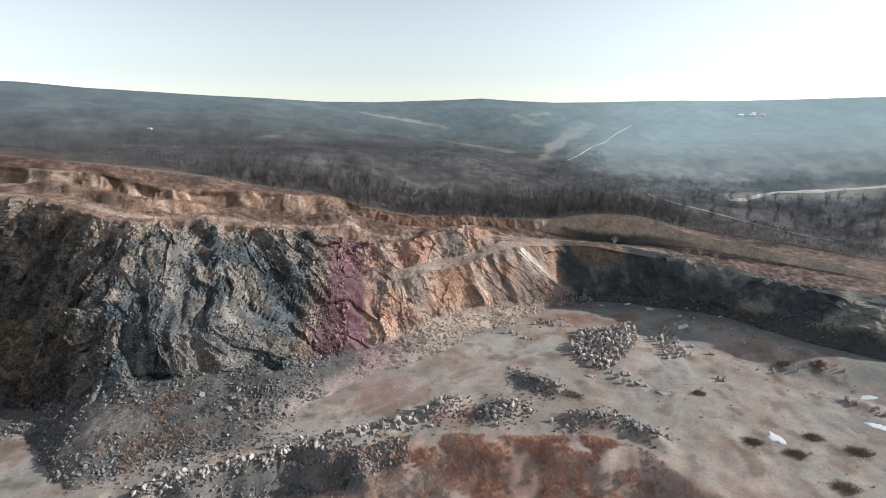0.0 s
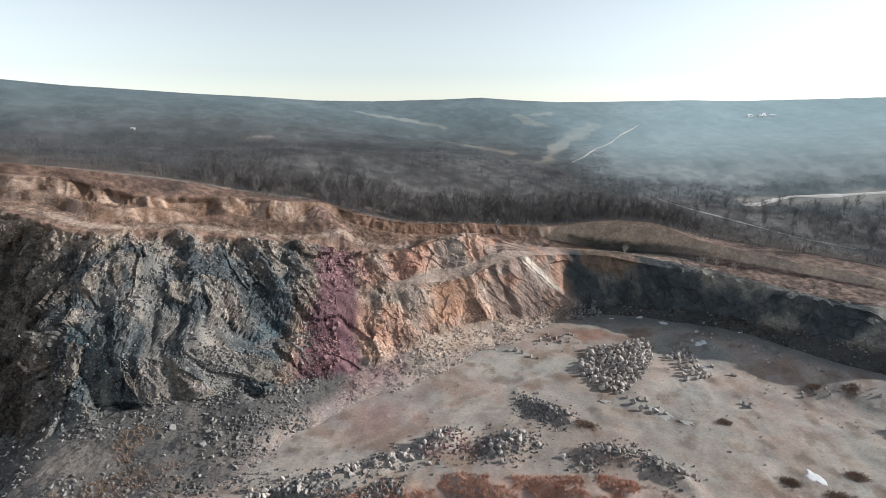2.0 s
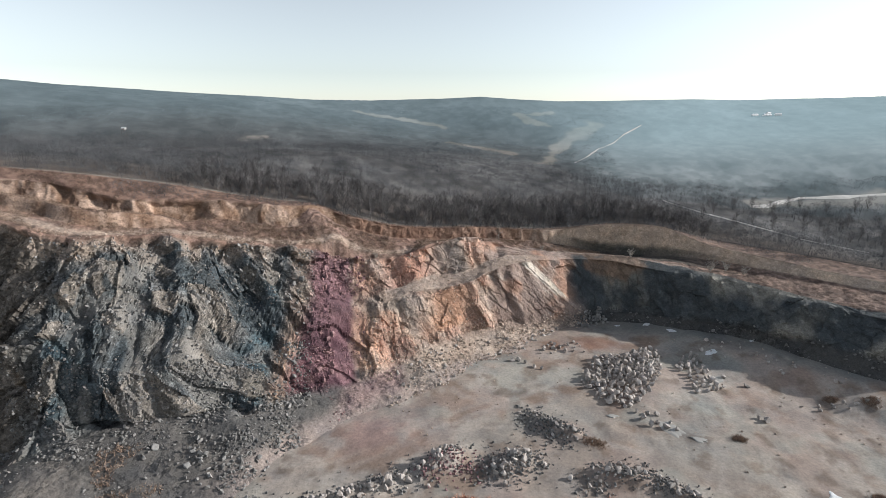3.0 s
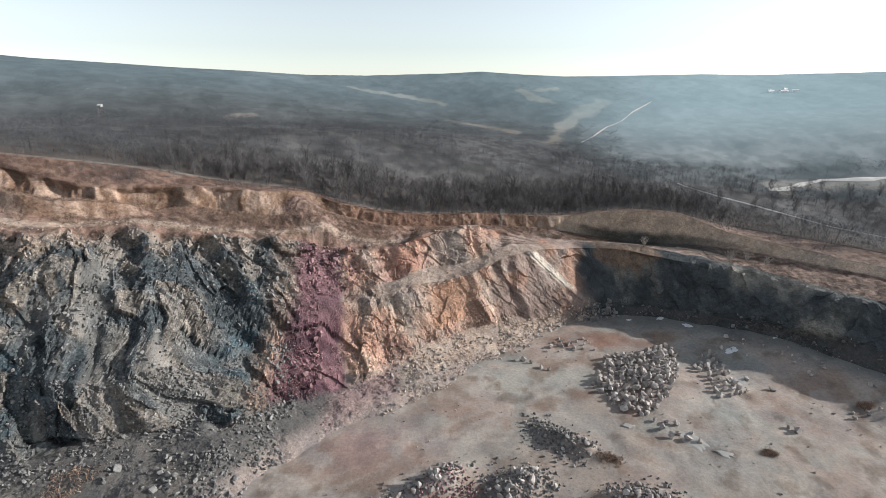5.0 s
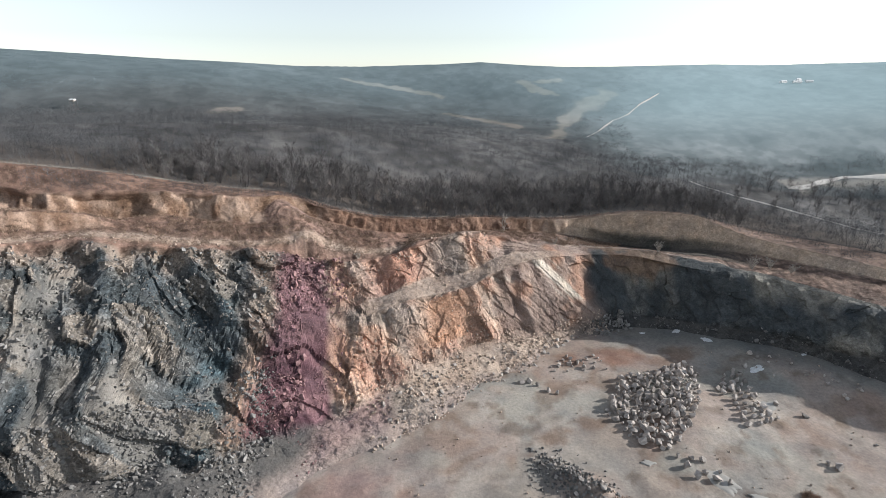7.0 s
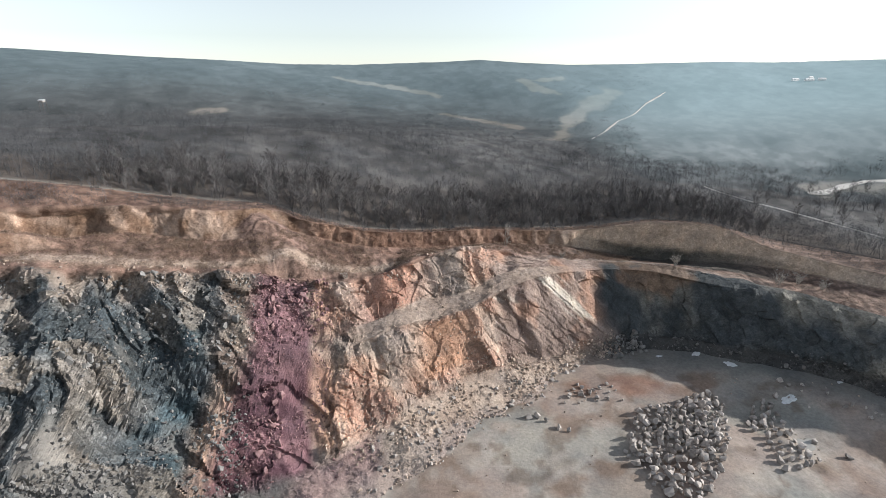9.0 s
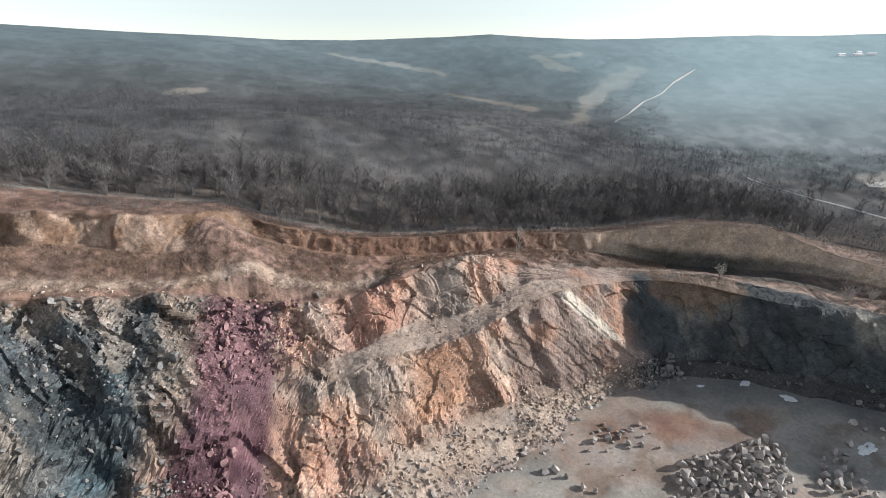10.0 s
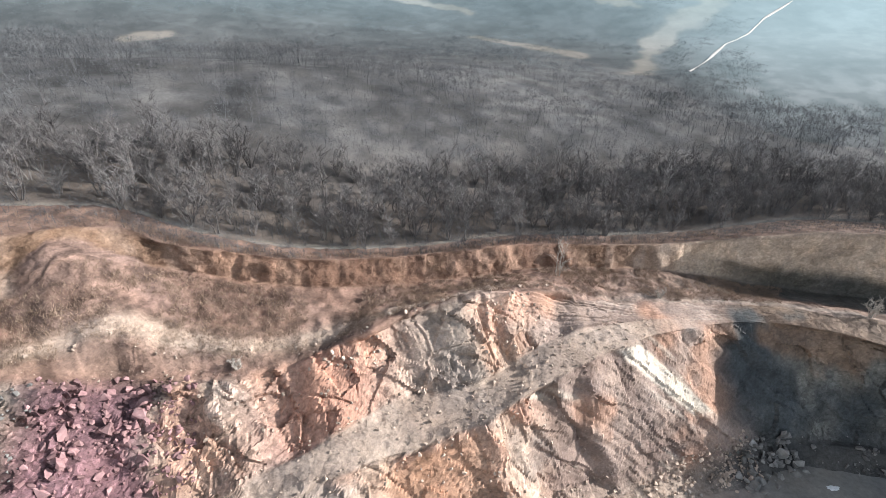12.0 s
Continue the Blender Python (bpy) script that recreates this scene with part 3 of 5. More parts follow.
for _ in range(6):  # soften the normals across the edges
    N[1:-1] = (N[:-2] + 2 * N[1:-1] + N[2:]) / 4
    N /= np.linalg.norm(N, axis=2, keepdims=True) + 1e-9
Q = W.reshape(-1, 3)
NN = N.reshape(-1, 3)
vv = np.repeat(V, ns)
ss = np.tile(S, nr)
# how rough each band is
scree = smooth(0.0, 0.15, vv) * smooth(1.15, 0.95, vv)
face = smooth(0.9, 1.1, vv) * smooth(4.05, 3.95, vv)
has_ledge = smooth(8.6, 9.4, ss) * smooth(15.2, 14.2, ss)
ledge = smooth(1.98, 2.05, vv) * smooth(3.02, 2.95, vv) * has_ledge
face = face * (1 - 0.85 * ledge)
bench = smooth(3.97, 4.05, vv) * smooth(5.02, 4.95, vv)
bank = smooth(4.95, 5.05, vv) * smooth(6.05, 5.95, vv)
# strata lean with the wall: slabs on the spur, steep ribs on the dark face
def sheared(p, sx, up):
    """Rock grain that stands upright and leans along the wall."""
    return np.stack([p[:, 0] + sx * p[:, 2], p[:, 1], p[:, 2] * up], 1)


def leaning(p, k):
    """Places turned so that beds which lean by k metres a metre of height stand upright, drawn out along their lean."""
    return np.stack([p[:, 0] - k * (p[:, 2] - 18), p[:, 1], 0.45 * p[:, 2] + 0.2 * k * p[:, 0]], 1)


lean_k = -0.65 + 1.15 * smooth(-32, -78, Q[:, 0]) + 0.25 * smooth(-30, -15, Q[:, 0])  # ribs lean to the east on the west half of the face and to the west further on
warp = np.stack([fbm(Q, 5, 56, 2), fbm(Q, 5, 57, 2), fbm(Q, 5, 58, 2)], 1)
LQ = leaning(Q, lean_k)
big, _ = facets(LQ + 1.5 * warp, 9.0, 61)
mid_f, rnd_m = facets(LQ + 1.0 * warp, 3.4, 67)
small, rnd_s = facets(LQ * (1, 1, 1.5) + 0.5 * warp, 1.25, 71)
tiny = fbm(Q, 0.9, 77, 2)
grain = LQ
a0 = fbm(Q, 6, 59, 3)
# chutes of loose stones between the ribs
loose = smooth(0.1, 0.28, fbm(LQ * (1, 1, 0.7), 6.0, 75, 3) + 0.1 * smooth(2.0, 3.6, vv)) * smooth(7.3, 6.8, ss) * smooth(2.0, 3.6, ss)
slabby = smooth(12.4, 13.4, ss) * smooth(16.9, 16.1, ss)
soft_r = smooth(15.8, 17, ss)
gully = smooth(7.0, 7.4, ss) * smooth(8.8, 8.4, ss)
dust = gully * smooth(3.7, 3.3, vv + 0.4 * a0) * smooth(-0.25, 0.1, Q[:, 0] + 26.0 + 0.16 * (Q[:, 2] - 15))  # fine debris lies smooth over the middle of the chute
amp = face * (1 - 0.82 * slabby) * (1 - 0.8 * soft_r) * (1 - 0.75 * loose) * (1 - 0.35 * gully) * (1 - 0.75 * dust)
spur = smooth(8.8, 9.4, ss) * smooth(14.0, 13.2, ss)
slab_f, rnd_b = facets(leaning(Q, -0.4 + 0 * lean_k) * (1, 1, 0.8) + 0.8 * warp, 3.6, 69, 0.8)
ribs = fbm(LQ * (1, 1, 0.5), 7.5, 63, 3)
buttress = fbm(np.stack([Q[:, 0] + 0.3 * (Q[:, 2] - 15), 0.4 * Q[:, 1], 0.22 * Q[:, 2]], 1) + 0.6 * warp, 7.0, 72, 3)  # upright ribs of the spur
crack = np.exp(-(vnoise(LQ * (1, 1, 0.5) + 0.4 * warp, 2.3, 68) / 0.05) ** 2)
flat_cliff = np.exp(-((Q[:, 0] - 2.5) / 5) ** 2) * smooth(1.1, 1.3, vv) * smooth(2.03, 1.9, vv)
west = 1 - 0.7 * slabby - 0.5 * soft_r - 0.8 * spur
disp = face * (1.0 * big * (1 - 0.7 * soft_r - 0.6 * spur) + 4.6 * ribs * west * (1 - 0.6 * gully) + 4.2 * spur * buttress * (1 - 0.6 * flat_cliff))
disp += amp * (1 - 0.6 * flat_cliff * spur) * ((1 - 0.6 * spur) * 0.85 * mid_f + spur * 0.6 * slab_f + (0.34 - 0.2 * spur) * small - (0.25 + 0.1 * spur) * crack) + face * loose * (0.12 * small - 0.4)
disp += face * soft_r * (0.8 * fbm(Q * (1, 1, 0.25), 3.5, 64, 3) + 4.0 * fbm(Q * (1, 1, 0.35), 12.0, 66, 3) + 0.35 * mid_f)
# thin upright beds beside the purple chute, bent towards their foot
bow = Q[:, 0] - 0.012 * (Q[:, 2] - 14) ** 2 + 0.6 * warp[:, 0]
beds = (np.exp(-((bow + 32.5) / 2.6) ** 2) + np.exp(-((bow + 17.5) / 2.2) ** 2)) * smooth(1.0, 1.1, vv) * smooth(2.6, 2.0, vv)
bed_line = np.sin(bow * 2 * math.pi / 0.95 + 2.5 * warp[:, 1] + 2.0 * fbm(Q, 2.5, 60, 2))
disp += beds * 0.07 * bed_line
across = (ss - 14.06 - (2.0 - vv) * 1.54) * 9.5  # metres across the beds of the slab
lay = np.stack([across, across * 0, across * 0], 1) + 0.5 * warp
joint = np.exp(-(vnoise(lay, 1.5, 82) / 0.07) ** 2)
disp += face * slabby * (0.26 * facets(lay, 3.2, 79)[0] + 0.09 * vnoise(lay, 0.8, 80) + 0.05 * small - 0.16 * joint)
disp += scree * (0.5 * fbm(Q, 6, 81, 3) + 0.12 * fbm(Q, 1.2, 83, 2))
disp += (bench * (1 - 0.6 * smooth(14, 15, ss)) + 0.5 * ledge) * (0.5 * fbm(Q, 8, 85, 3) + 0.34 * fbm(Q, 1.8, 86, 3) + 0.22 * tiny)
disp += bank * (1.1 * fbm(Q * (1, 1, 0.2), 9.0, 87, 2) + 0.3 * fbm(Q * (1, 1, 0.3), 2.2, 88, 3) + 0.28 * fbm(Q * (1, 1, 0.08), 1.1, 119, 2) - 1.6 * smooth(0.12, 0.3, fbm(Q * (1, 1, 0.0), 8.0, 121, 2)) * smooth(8.5, 7.5, ss) * (1 - np.exp(-((Q[:, 0] + 38) / 8) ** 4)) + 0.25 * tiny) * (1 - 0.75 * smooth(13.5, 14.5, ss))
disp += smooth(5.95, 6.1, vv) * smooth(7.0, 6.4, vv) * 0.3 * fbm(Q, 3, 89, 3)
disp *= 1 - 0.85 * smooth(13.6, 14.6, ss) * smooth(1.93, 2.1, vv) * smooth(4.15, 3.95, vv)
D = Q + NN * disp[:, None]
# a lower loess step across the bench at the far end
step = smooth(4.54, 4.62, vv + 0.05 * a0) * (1 - smooth(4.64, 5.0, vv)) * smooth(4.4, 3.6, ss) * smooth(0.8, 1.4, ss)
D[:, 2] += 2.6 * step
# a cone of tipped earth stands against the bank
cone = 34.6 - 0.78 * np.hypot(Q[:, 0] + 34.5, Q[:, 1] - 142.0) + 1.0 * fbm(Q, 3.0, 127, 3) + 0.3 * tiny
cone = np.minimum(cone, at_x(6, Q[:, 0])[1] - 1.0)
on_cone = smooth(4.1, 4.3, vv) * smooth(6.1, 5.9, vv) * smooth(-0.3, 0.4, cone - D[:, 2])
D[:, 2] = np.where((vv > 4.1) & (vv < 6.1), D[:, 2] + 1.4 * np.logaddexp(0, np.clip((cone - D[:, 2]) / 1.4, -30, 30)) * smooth(-4, -1, cone - D[:, 2]), D[:, 2])
# the bulge that hangs over the scree
hang = np.exp(-((Q[:, 0] + 50.5) / 9) ** 2)
D[:, 1] -= hang * (5.6 * smooth(1.04, 1.22, vv) * smooth(2.9, 1.9, vv) * (1 + 0.3 * a0) - 2.0 * np.exp(-((vv - 1.0) / 0.08) ** 2))
D[:, 2] -= hang * 2.4 * np.exp(-((vv - 1.18) / 0.16) ** 2)
# the rim and the bank's upper edge wander a little
wander = np.stack([fbm(Q, 4.0, 91, 3), fbm(Q, 4.0, 92, 3), 0.35 * fbm(Q, 4.0, 93, 3)], 1)
D = D + wander * (np.exp(-((vv - 4.0) / 0.25) ** 2) * 1.3 + np.exp(-((vv - 5.6) / 0.6) ** 2) * 0.9 + np.exp(-((vv - 2.0) / 0.2) ** 2) * has_ledge)[:, None]
# pigments
a1, a2, a3 = fbm(Q, 11, 95, 4), fbm(grain, 4, 97, 4), fbm(Q, 26, 99, 3)
xs = Q[:, 0] + 3.5 * a1 + 0.12 * (Q[:, 2] - 15)
dark = mix(np.array([0.085, 0.1, 0.108]), np.array([0.2, 0.2, 0.195]), smooth(-0.3, 0.35, a2 + 0.5 * (rnd_m - 0.5)))
dark = mix(dark, np.array([0.075, 0.11, 0.125]), 0.85 * smooth(0.0, 0.3, a1 - 0.5 * a3 + 0.3 * smooth(2.6, 1.5, vv) - 0.05))
dark = mix(dark, np.array([0.32, 0.265, 0.215]), 0.6 * smooth(0.78, 0.9, rnd_m + 0.4 * a3))
gravel = mix(np.array([0.2, 0.19, 0.175]), np.array([0.31, 0.29, 0.265]), smooth(-0.3, 0.3, a2))
dark = mix(dark, gravel, 0.65 * loose) * np.array([0.92, 0.94, 0.95])
rust = mix(np.array([0.1, 0.085, 0.072]), np.array([0.21, 0.185, 0.16]), smooth(-0.3, 0.3, a2))
rust = mix(rust, np.array([0.27, 0.19, 0.12]), 0.7 * smooth(0.1, 0.4, fbm(sheared(Q, 0.1, 0.2), 6, 109, 3)))
rust = mix(rust, np.array([0.07, 0.08, 0.088]), 0.7 * smooth(0.1, 0.35, fbm(sheared(Q, -0.2, 0.3), 7, 111, 3)))
purple = mix(np.array([0.12, 0.06, 0.074]), np.array([0.25, 0.145, 0.16]), smooth(-0.3, 0.35, a2 + 0.4 * (rnd_s - 0.5)))
purple = mix(purple, np.array([0.22, 0.13, 0.142]), 0.7 * smooth(2.2, 2.9, vv))
purple = mix(purple, np.array([0.23, 0.14, 0.135]), 0.5 * smooth(0.0, 0.4, a3 - 0.5 * a2))
tan = mix(np.array([0.52, 0.36, 0.272]), np.array([0.71, 0.57, 0.46]), smooth(-0.3, 0.35, a2 + 0.5 * (rnd_b - 0.5)))
tan = mix(tan, np.array([0.42, 0.385, 0.34]), 0.8 * smooth(-0.1, 0.3, -a1 + 0.4 * a2))
ochre = 0.6 * smooth(0.08, 0.4, a1 + 0.5 * (rnd_b - 0.5))
ochre = np.maximum(ochre, np.exp(-((Q[:, 0] + 9) / 6) ** 2) * smooth(2.9, 3.1, vv) * (0.9 + 0.6 * a2))
tan = mix(tan, np.array([0.66, 0.38, 0.28]), np.clip(0.95 * ochre, 0, 0.85))
cliff = np.exp(-((Q[:, 0] - 2.5) / 5) ** 2) * smooth(1.1, 1.3, vv) * smooth(2.03, 1.9, vv)
tan = mix(tan, np.array([0.62, 0.38, 0.25]), np.clip(cliff * (1.0 + 0.9 * a2), 0, 0.9))
slab = mix(np.array([0.25, 0.185, 0.16]), np.array([0.39, 0.3, 0.255]), smooth(-0.3, 0.4, a2 + 0.4 * (rnd_m - 0.5)))
slab = mix(slab, np.array([0.62, 0.55, 0.48]), 0.5 * smooth(0.35, 0.6, vnoise(lay, 0.7, 84)) * smooth(0.0, 0.3, fbm(Q, 6, 117, 3)))
slab = mix(slab, np.array([0.5, 0.29, 0.2]), 0.7 * smooth(0.1, 0.35, a1 + 0.5 * np.exp(-((Q[:, 0] - 19) / 3) ** 2 - ((Q[:, 2] - 13) / 4) ** 2)))
# right wall's rock: its shade is put in as a dark, cool tone
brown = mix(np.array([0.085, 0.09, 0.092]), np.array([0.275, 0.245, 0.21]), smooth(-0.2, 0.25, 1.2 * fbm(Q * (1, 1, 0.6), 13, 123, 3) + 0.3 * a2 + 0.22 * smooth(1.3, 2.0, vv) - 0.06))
brown = mix(brown, np.array([0.3, 0.185, 0.125]), 0.75 * smooth(0.1, 0.4, a3 + 0.5 * a2 + 0.6 * smooth(1.6, 1.9, vv) * smooth(19, 16, ss) - 0.15))
# west end dimmed in colour for the shadow side it forms
rust = rust * 0.82
brown = brown * np.array([0.93, 1.01, 1.05])
rock = mix(rust, dark, smooth(-76, -64, xs))
rock = mix(rock, tan * np.array([0.8, 0.8, 0.78]), smooth(-36.5, -33, xs) * 0.5)
xp = Q[:, 0] + 2.2 * a1 + 25.8 + 0.16 * (Q[:, 2] - 15)
rock = mix(rock, np.array([0.36, 0.32, 0.265]), 0.7 * smooth(0, 3, xp))
half = 3.3 + 0.1 * np.clip(27 - Q[:, 2], 0, 30)
rock = mix(rock, purple, smooth(half + 2.0, half - 1.2, np.abs(xp) + 2.2 * a2))
tan = tan * np.array([0.82, 0.775, 0.77])
rock = mix(rock, tan, smooth(3.6, 6.0, xp + 0.8 * a2) * smooth(-28, -22, Q[:, 0]))
rock = mix(rock, slab, smooth(11, 16, xs))
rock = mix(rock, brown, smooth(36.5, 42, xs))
rock = mix(rock, rock * np.array([1.3, 1.25, 1.15]), beds * smooth(-0.1, 0.5, bed_line))
rock = rock * (0.74 + 0.3 * rnd_s + 0.24 * rnd_m)[:, None]
scree_c = mix(np.array([0.125, 0.12, 0.115]), np.array([0.2, 0.184, 0.17]), smooth(-0.3, 0.3, a1))
scree_c = mix(scree_c, np.array([0.34, 0.245, 0.23]), smooth(-27, -22, xs) * smooth(-8, -14, xs))
scree_c = mix(scree_c, mix(np.array([0.4, 0.31, 0.25]), np.array([0.54, 0.44, 0.36]), smooth(-0.3, 0.3, a2)), smooth(-12, -6, xs) * smooth(40, 28, xs))
# right corner scree darkened to carry the shade there
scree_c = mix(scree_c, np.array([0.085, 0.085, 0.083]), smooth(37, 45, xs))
grass = mix(np.array([0.27, 0.19, 0.15]), np.array([0.37, 0.27, 0.215]), smooth(-0.35, 0.35, fbm(Q, 3, 101, 4) + 0.5 * a1))
grass = mix(grass, np.array([0.15, 0.108, 0.088]), 0.5 * smooth(0.05, 0.45, fbm(Q, 1.2, 107, 3) + 0.2 * a2))
grass = mix(grass, np.array([0.36, 0.265, 0.215]), 0.25 * smooth(0.2, 0.45, fbm(Q, 9, 103, 3)))
flute = fbm(Q * (1, 1, 0.15), 1.6, 105, 3)
loess = mix(np.array([0.28, 0.195, 0.13]), np.array([0.58, 0.46, 0.34]), smooth(-0.25, 0.25, flute))
loess = mix(loess, mix(np.array([0.22, 0.14, 0.095]), np.array([0.36, 0.25, 0.175]), smooth(-0.3, 0.3, flute)), smooth(7.6, 8.6, ss) * smooth(14.5, 13.5, ss))
# right bank painted lighter to offset the shade it stands in
loess = mix(loess, np.array([0.71, 0.545, 0.4]), 0.88 * smooth(14.0, 15.4, ss))
loess = mix(loess, np.array([0.27, 0.18, 0.11]), 0.6 * smooth(0.15, 0.4, a1) * smooth(14.5, 13.5, ss))
loess = loess * mix(np.array([0.86, 0.79, 0.83]), np.array([0.9, 0.92, 0.98]), smooth(14.0, 15.4, ss))
scree_c = mix(scree_c, np.array([0.385, 0.32, 0.288]), 0.95 * smooth(0.55, 0.15, vv + 0.35 * a1) * smooth(-45, -30, xs) * smooth(40, 30, xs))
rock = mix(rock, np.array([0.37, 0.3, 0.245]), 0.75 * smooth(3.72, 3.92, vv + 0.25 * a2) * smooth(7.2, 6.6, ss))
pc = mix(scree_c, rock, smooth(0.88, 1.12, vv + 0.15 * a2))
pc = mix(pc, mix(np.array([0.36, 0.28, 0.23]), np.array([0.5, 0.4, 0.33]), smooth(-0.3, 0.3, a2)), ledge)
streak = fbm(Q * (0.16, 1, 1), 1.0, 125, 3)  # little steps trodden along the slope
grass = grass * mix(np.array([0.74, 0.665, 0.66]), np.array([0.74, 0.72, 0.73]), smooth(13, 15, ss)) * (0.82 + 0.36 * smooth(-0.25, 0.25, streak))[:, None] * (0.72 + 0.56 * smooth(-0.25, 0.25, fbm(Q, 0.9, 113, 2)))[:, None]
pc = mix(pc, grass, smooth(3.93, 4.06, vv + 0.05 * a2))
# the bank's shade and low scrub at its foot, painted as one dark tone
bank_shade = np.exp(-((Q[:, 0] - 60) / 22) ** 4) * smooth(4.3, 4.45, vv + 0.2 * a1)
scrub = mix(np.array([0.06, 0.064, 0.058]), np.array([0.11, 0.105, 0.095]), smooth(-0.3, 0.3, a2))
pale_edge = np.exp(-((vv - 4.12) / 0.1) ** 2) * smooth(13.0, 15.0, ss) * smooth(19.5, 18.0, ss)
pc = mix(pc, np.array([0.46, 0.4, 0.35]), 0.5 * pale_edge)
pc = mix(pc, loess, 0.9 * smooth(4.5, 4.54, vv + 0.05 * a0) * smooth(4.66, 4.62, vv + 0.05 * a0) * smooth(4.3, 3.8, ss) * smooth(1.0, 1.4, ss))
pc = mix(pc, loess, smooth(4.93, 5.05, vv + 0.06 * a2))
pc = mix(pc, grass * np.array([0.95, 0.98, 1.02]), on_cone)
# arched upper edge of the shade painted on the bank's face
pc = mix(pc, scrub, 0.92 * bank_shade * smooth(5.5, 5.3, vv + 0.5 * a1 + 0.22 * np.cos((Q[:, 0] - 62) / 9)))
pc = mix(pc, grass * 0.9, smooth(5.9, 6.1, vv))
# wheel tracks of the haul road along the rim
road_w = np.exp(-((vv - 4.27) / 0.11) ** 2) * smooth(13.5, 12.0, ss)
pc = mix(pc, np.array([0.46, 0.36, 0.29]), 0.8 * road_w)
ruts = (np.exp(-((vv - 4.23) / 0.022) ** 2) + np.exp(-((vv - 4.31) / 0.022) ** 2)) * smooth(13.5, 12.0, ss)
pc = mix(pc, np.array([0.5, 0.4, 0.325]), np.clip(0.9 * ruts * (0.7 + a2), 0, 1))
pc = pc * np.array([0.74, 0.74, 0.755])
# the pale slab stripe down the spur
v_w = smooth(1.34, 1.46, vv + 0.06 * a2) * smooth(2.03, 1.97, vv)
s_mid = 14.06 + (2.0 - vv) * 1.54
stripe = v_w * smooth(0.2, 0.14, np.abs(ss - s_mid) + 0.03 * a2)
for off, lo_v, hi_v, wd in ((0.42, 1.78, 2.0, 0.025), (-1.05, 1.7, 1.95, 0.04), (-1.25, 1.8, 2.0, 0.04)):
    stripe = np.maximum(stripe, 0.45 * smooth(lo_v, lo_v + 0.1, vv + 0.1 * a1) * smooth(hi_v + 0.03, hi_v - 0.03, vv) * smooth(wd * 1.5, wd, np.abs(ss - s_mid - off) + 0.04 * a2))
pc = mix(pc, np.array([0.52, 0.465, 0.405]), stripe)
blocky = np.clip(0.85 * face * (1 - 0.55 * spur) * (1 - 0.85 * loose) * (1 - 0.72 * slabby) * (1 - 0.6 * soft_r) * (1 - 0.8 * stripe) * (1 - 0.85 * dust) * (1 - 0.25 * beds) + scree * (0.25 + 0.5 * smooth(0.0, 0.3, fbm(Q, 4, 115, 3))) + 0.3 * bench + 0.35 * bank + 0.3 * ledge, 0, 1)
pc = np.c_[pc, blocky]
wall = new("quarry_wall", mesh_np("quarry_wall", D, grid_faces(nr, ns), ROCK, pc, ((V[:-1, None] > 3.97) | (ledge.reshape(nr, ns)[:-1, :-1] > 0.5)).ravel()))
tagged(wall, "blasted quarry face with grey, purple and orange rock under grassy benches", "quarry wall", kind="structure")
GRID = D.reshape(nr, ns, 3)
LOOSE = (loose * (1 - bench)).reshape(nr, ns)
SPUR_TOP = (spur * smooth(-0.1, 0.3, a1)).reshape(nr, ns)


# ---------------------------------------------------------------- stones
rng = np.random.default_rng(7)


def stone_mesh(name, seed, mat, points=15, flat=0.75):
    """An angular block: the hull of a few points, a metre across."""
    r = np.random.default_rng(seed)
    bm = bmesh.new()
    for _ in range(points):
        v = r.normal(size=3)
        v = v / np.linalg.norm(v) * (0.42 + 0.12 * r.random()) * np.array([1.0, 0.85, flat])
        bm.verts.new(v)
    got = bmesh.ops.convex_hull(bm, input=bm.verts)
    bmesh.ops.delete(bm, geom=list({g for g in got["geom_interior"] + got["geom_unused"] if isinstance(g, bmesh.types.BMVert)}), context="VERTS")
    bmesh.ops.triangulate(bm, faces=bm.faces)
    bmesh.ops.recalc_face_normals(bm, faces=bm.faces)
    me = bpy.data.meshes.new(name)
    bm.to_mesh(me)
    bm.free()
    me.materials.append(mat)
    return me


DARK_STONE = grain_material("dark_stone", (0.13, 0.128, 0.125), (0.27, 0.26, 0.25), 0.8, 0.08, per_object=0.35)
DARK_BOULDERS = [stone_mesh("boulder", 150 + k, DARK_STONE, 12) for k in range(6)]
BOULDERS = [stone_mesh("boulder", 100 + k, STONE, 12) for k in range(9)]
CHIPS = []
for k in range(7):
    _me = stone_mesh("chip", 200 + k, STONE, 9, 0.65)
    _v = np.zeros(len(_me.vertices) * 3, np.float32)
    _me.vertices.foreach_get("co", _v)
    _f = np.zeros(len(_me.polygons) * 3, np.int32)
    _me.polygons.foreach_get("vertices", _f)
    CHIPS.append((_v.reshape(-1, 3).astype(float), _f.reshape(-1, 3)))
    bpy.data.meshes.remove(_me)


def turn_matrices(r, n):
    q = r.normal(size=(n, 4))
    q /= np.linalg.norm(q, axis=1, keepdims=True)
    w, x, y, z = q.T
    return np.stack([1 - 2 * (y * y + z * z), 2 * (x * y - w * z), 2 * (x * z + w * y), 2 * (x * y + w * z), 1 - 2 * (x * x + z * z), 2 * (y * z - w * x), 2 * (x * z - w * y), 2 * (y * z + w * x), 1 - 2 * (x * x + y * y)], 1).reshape(n, 3, 3)


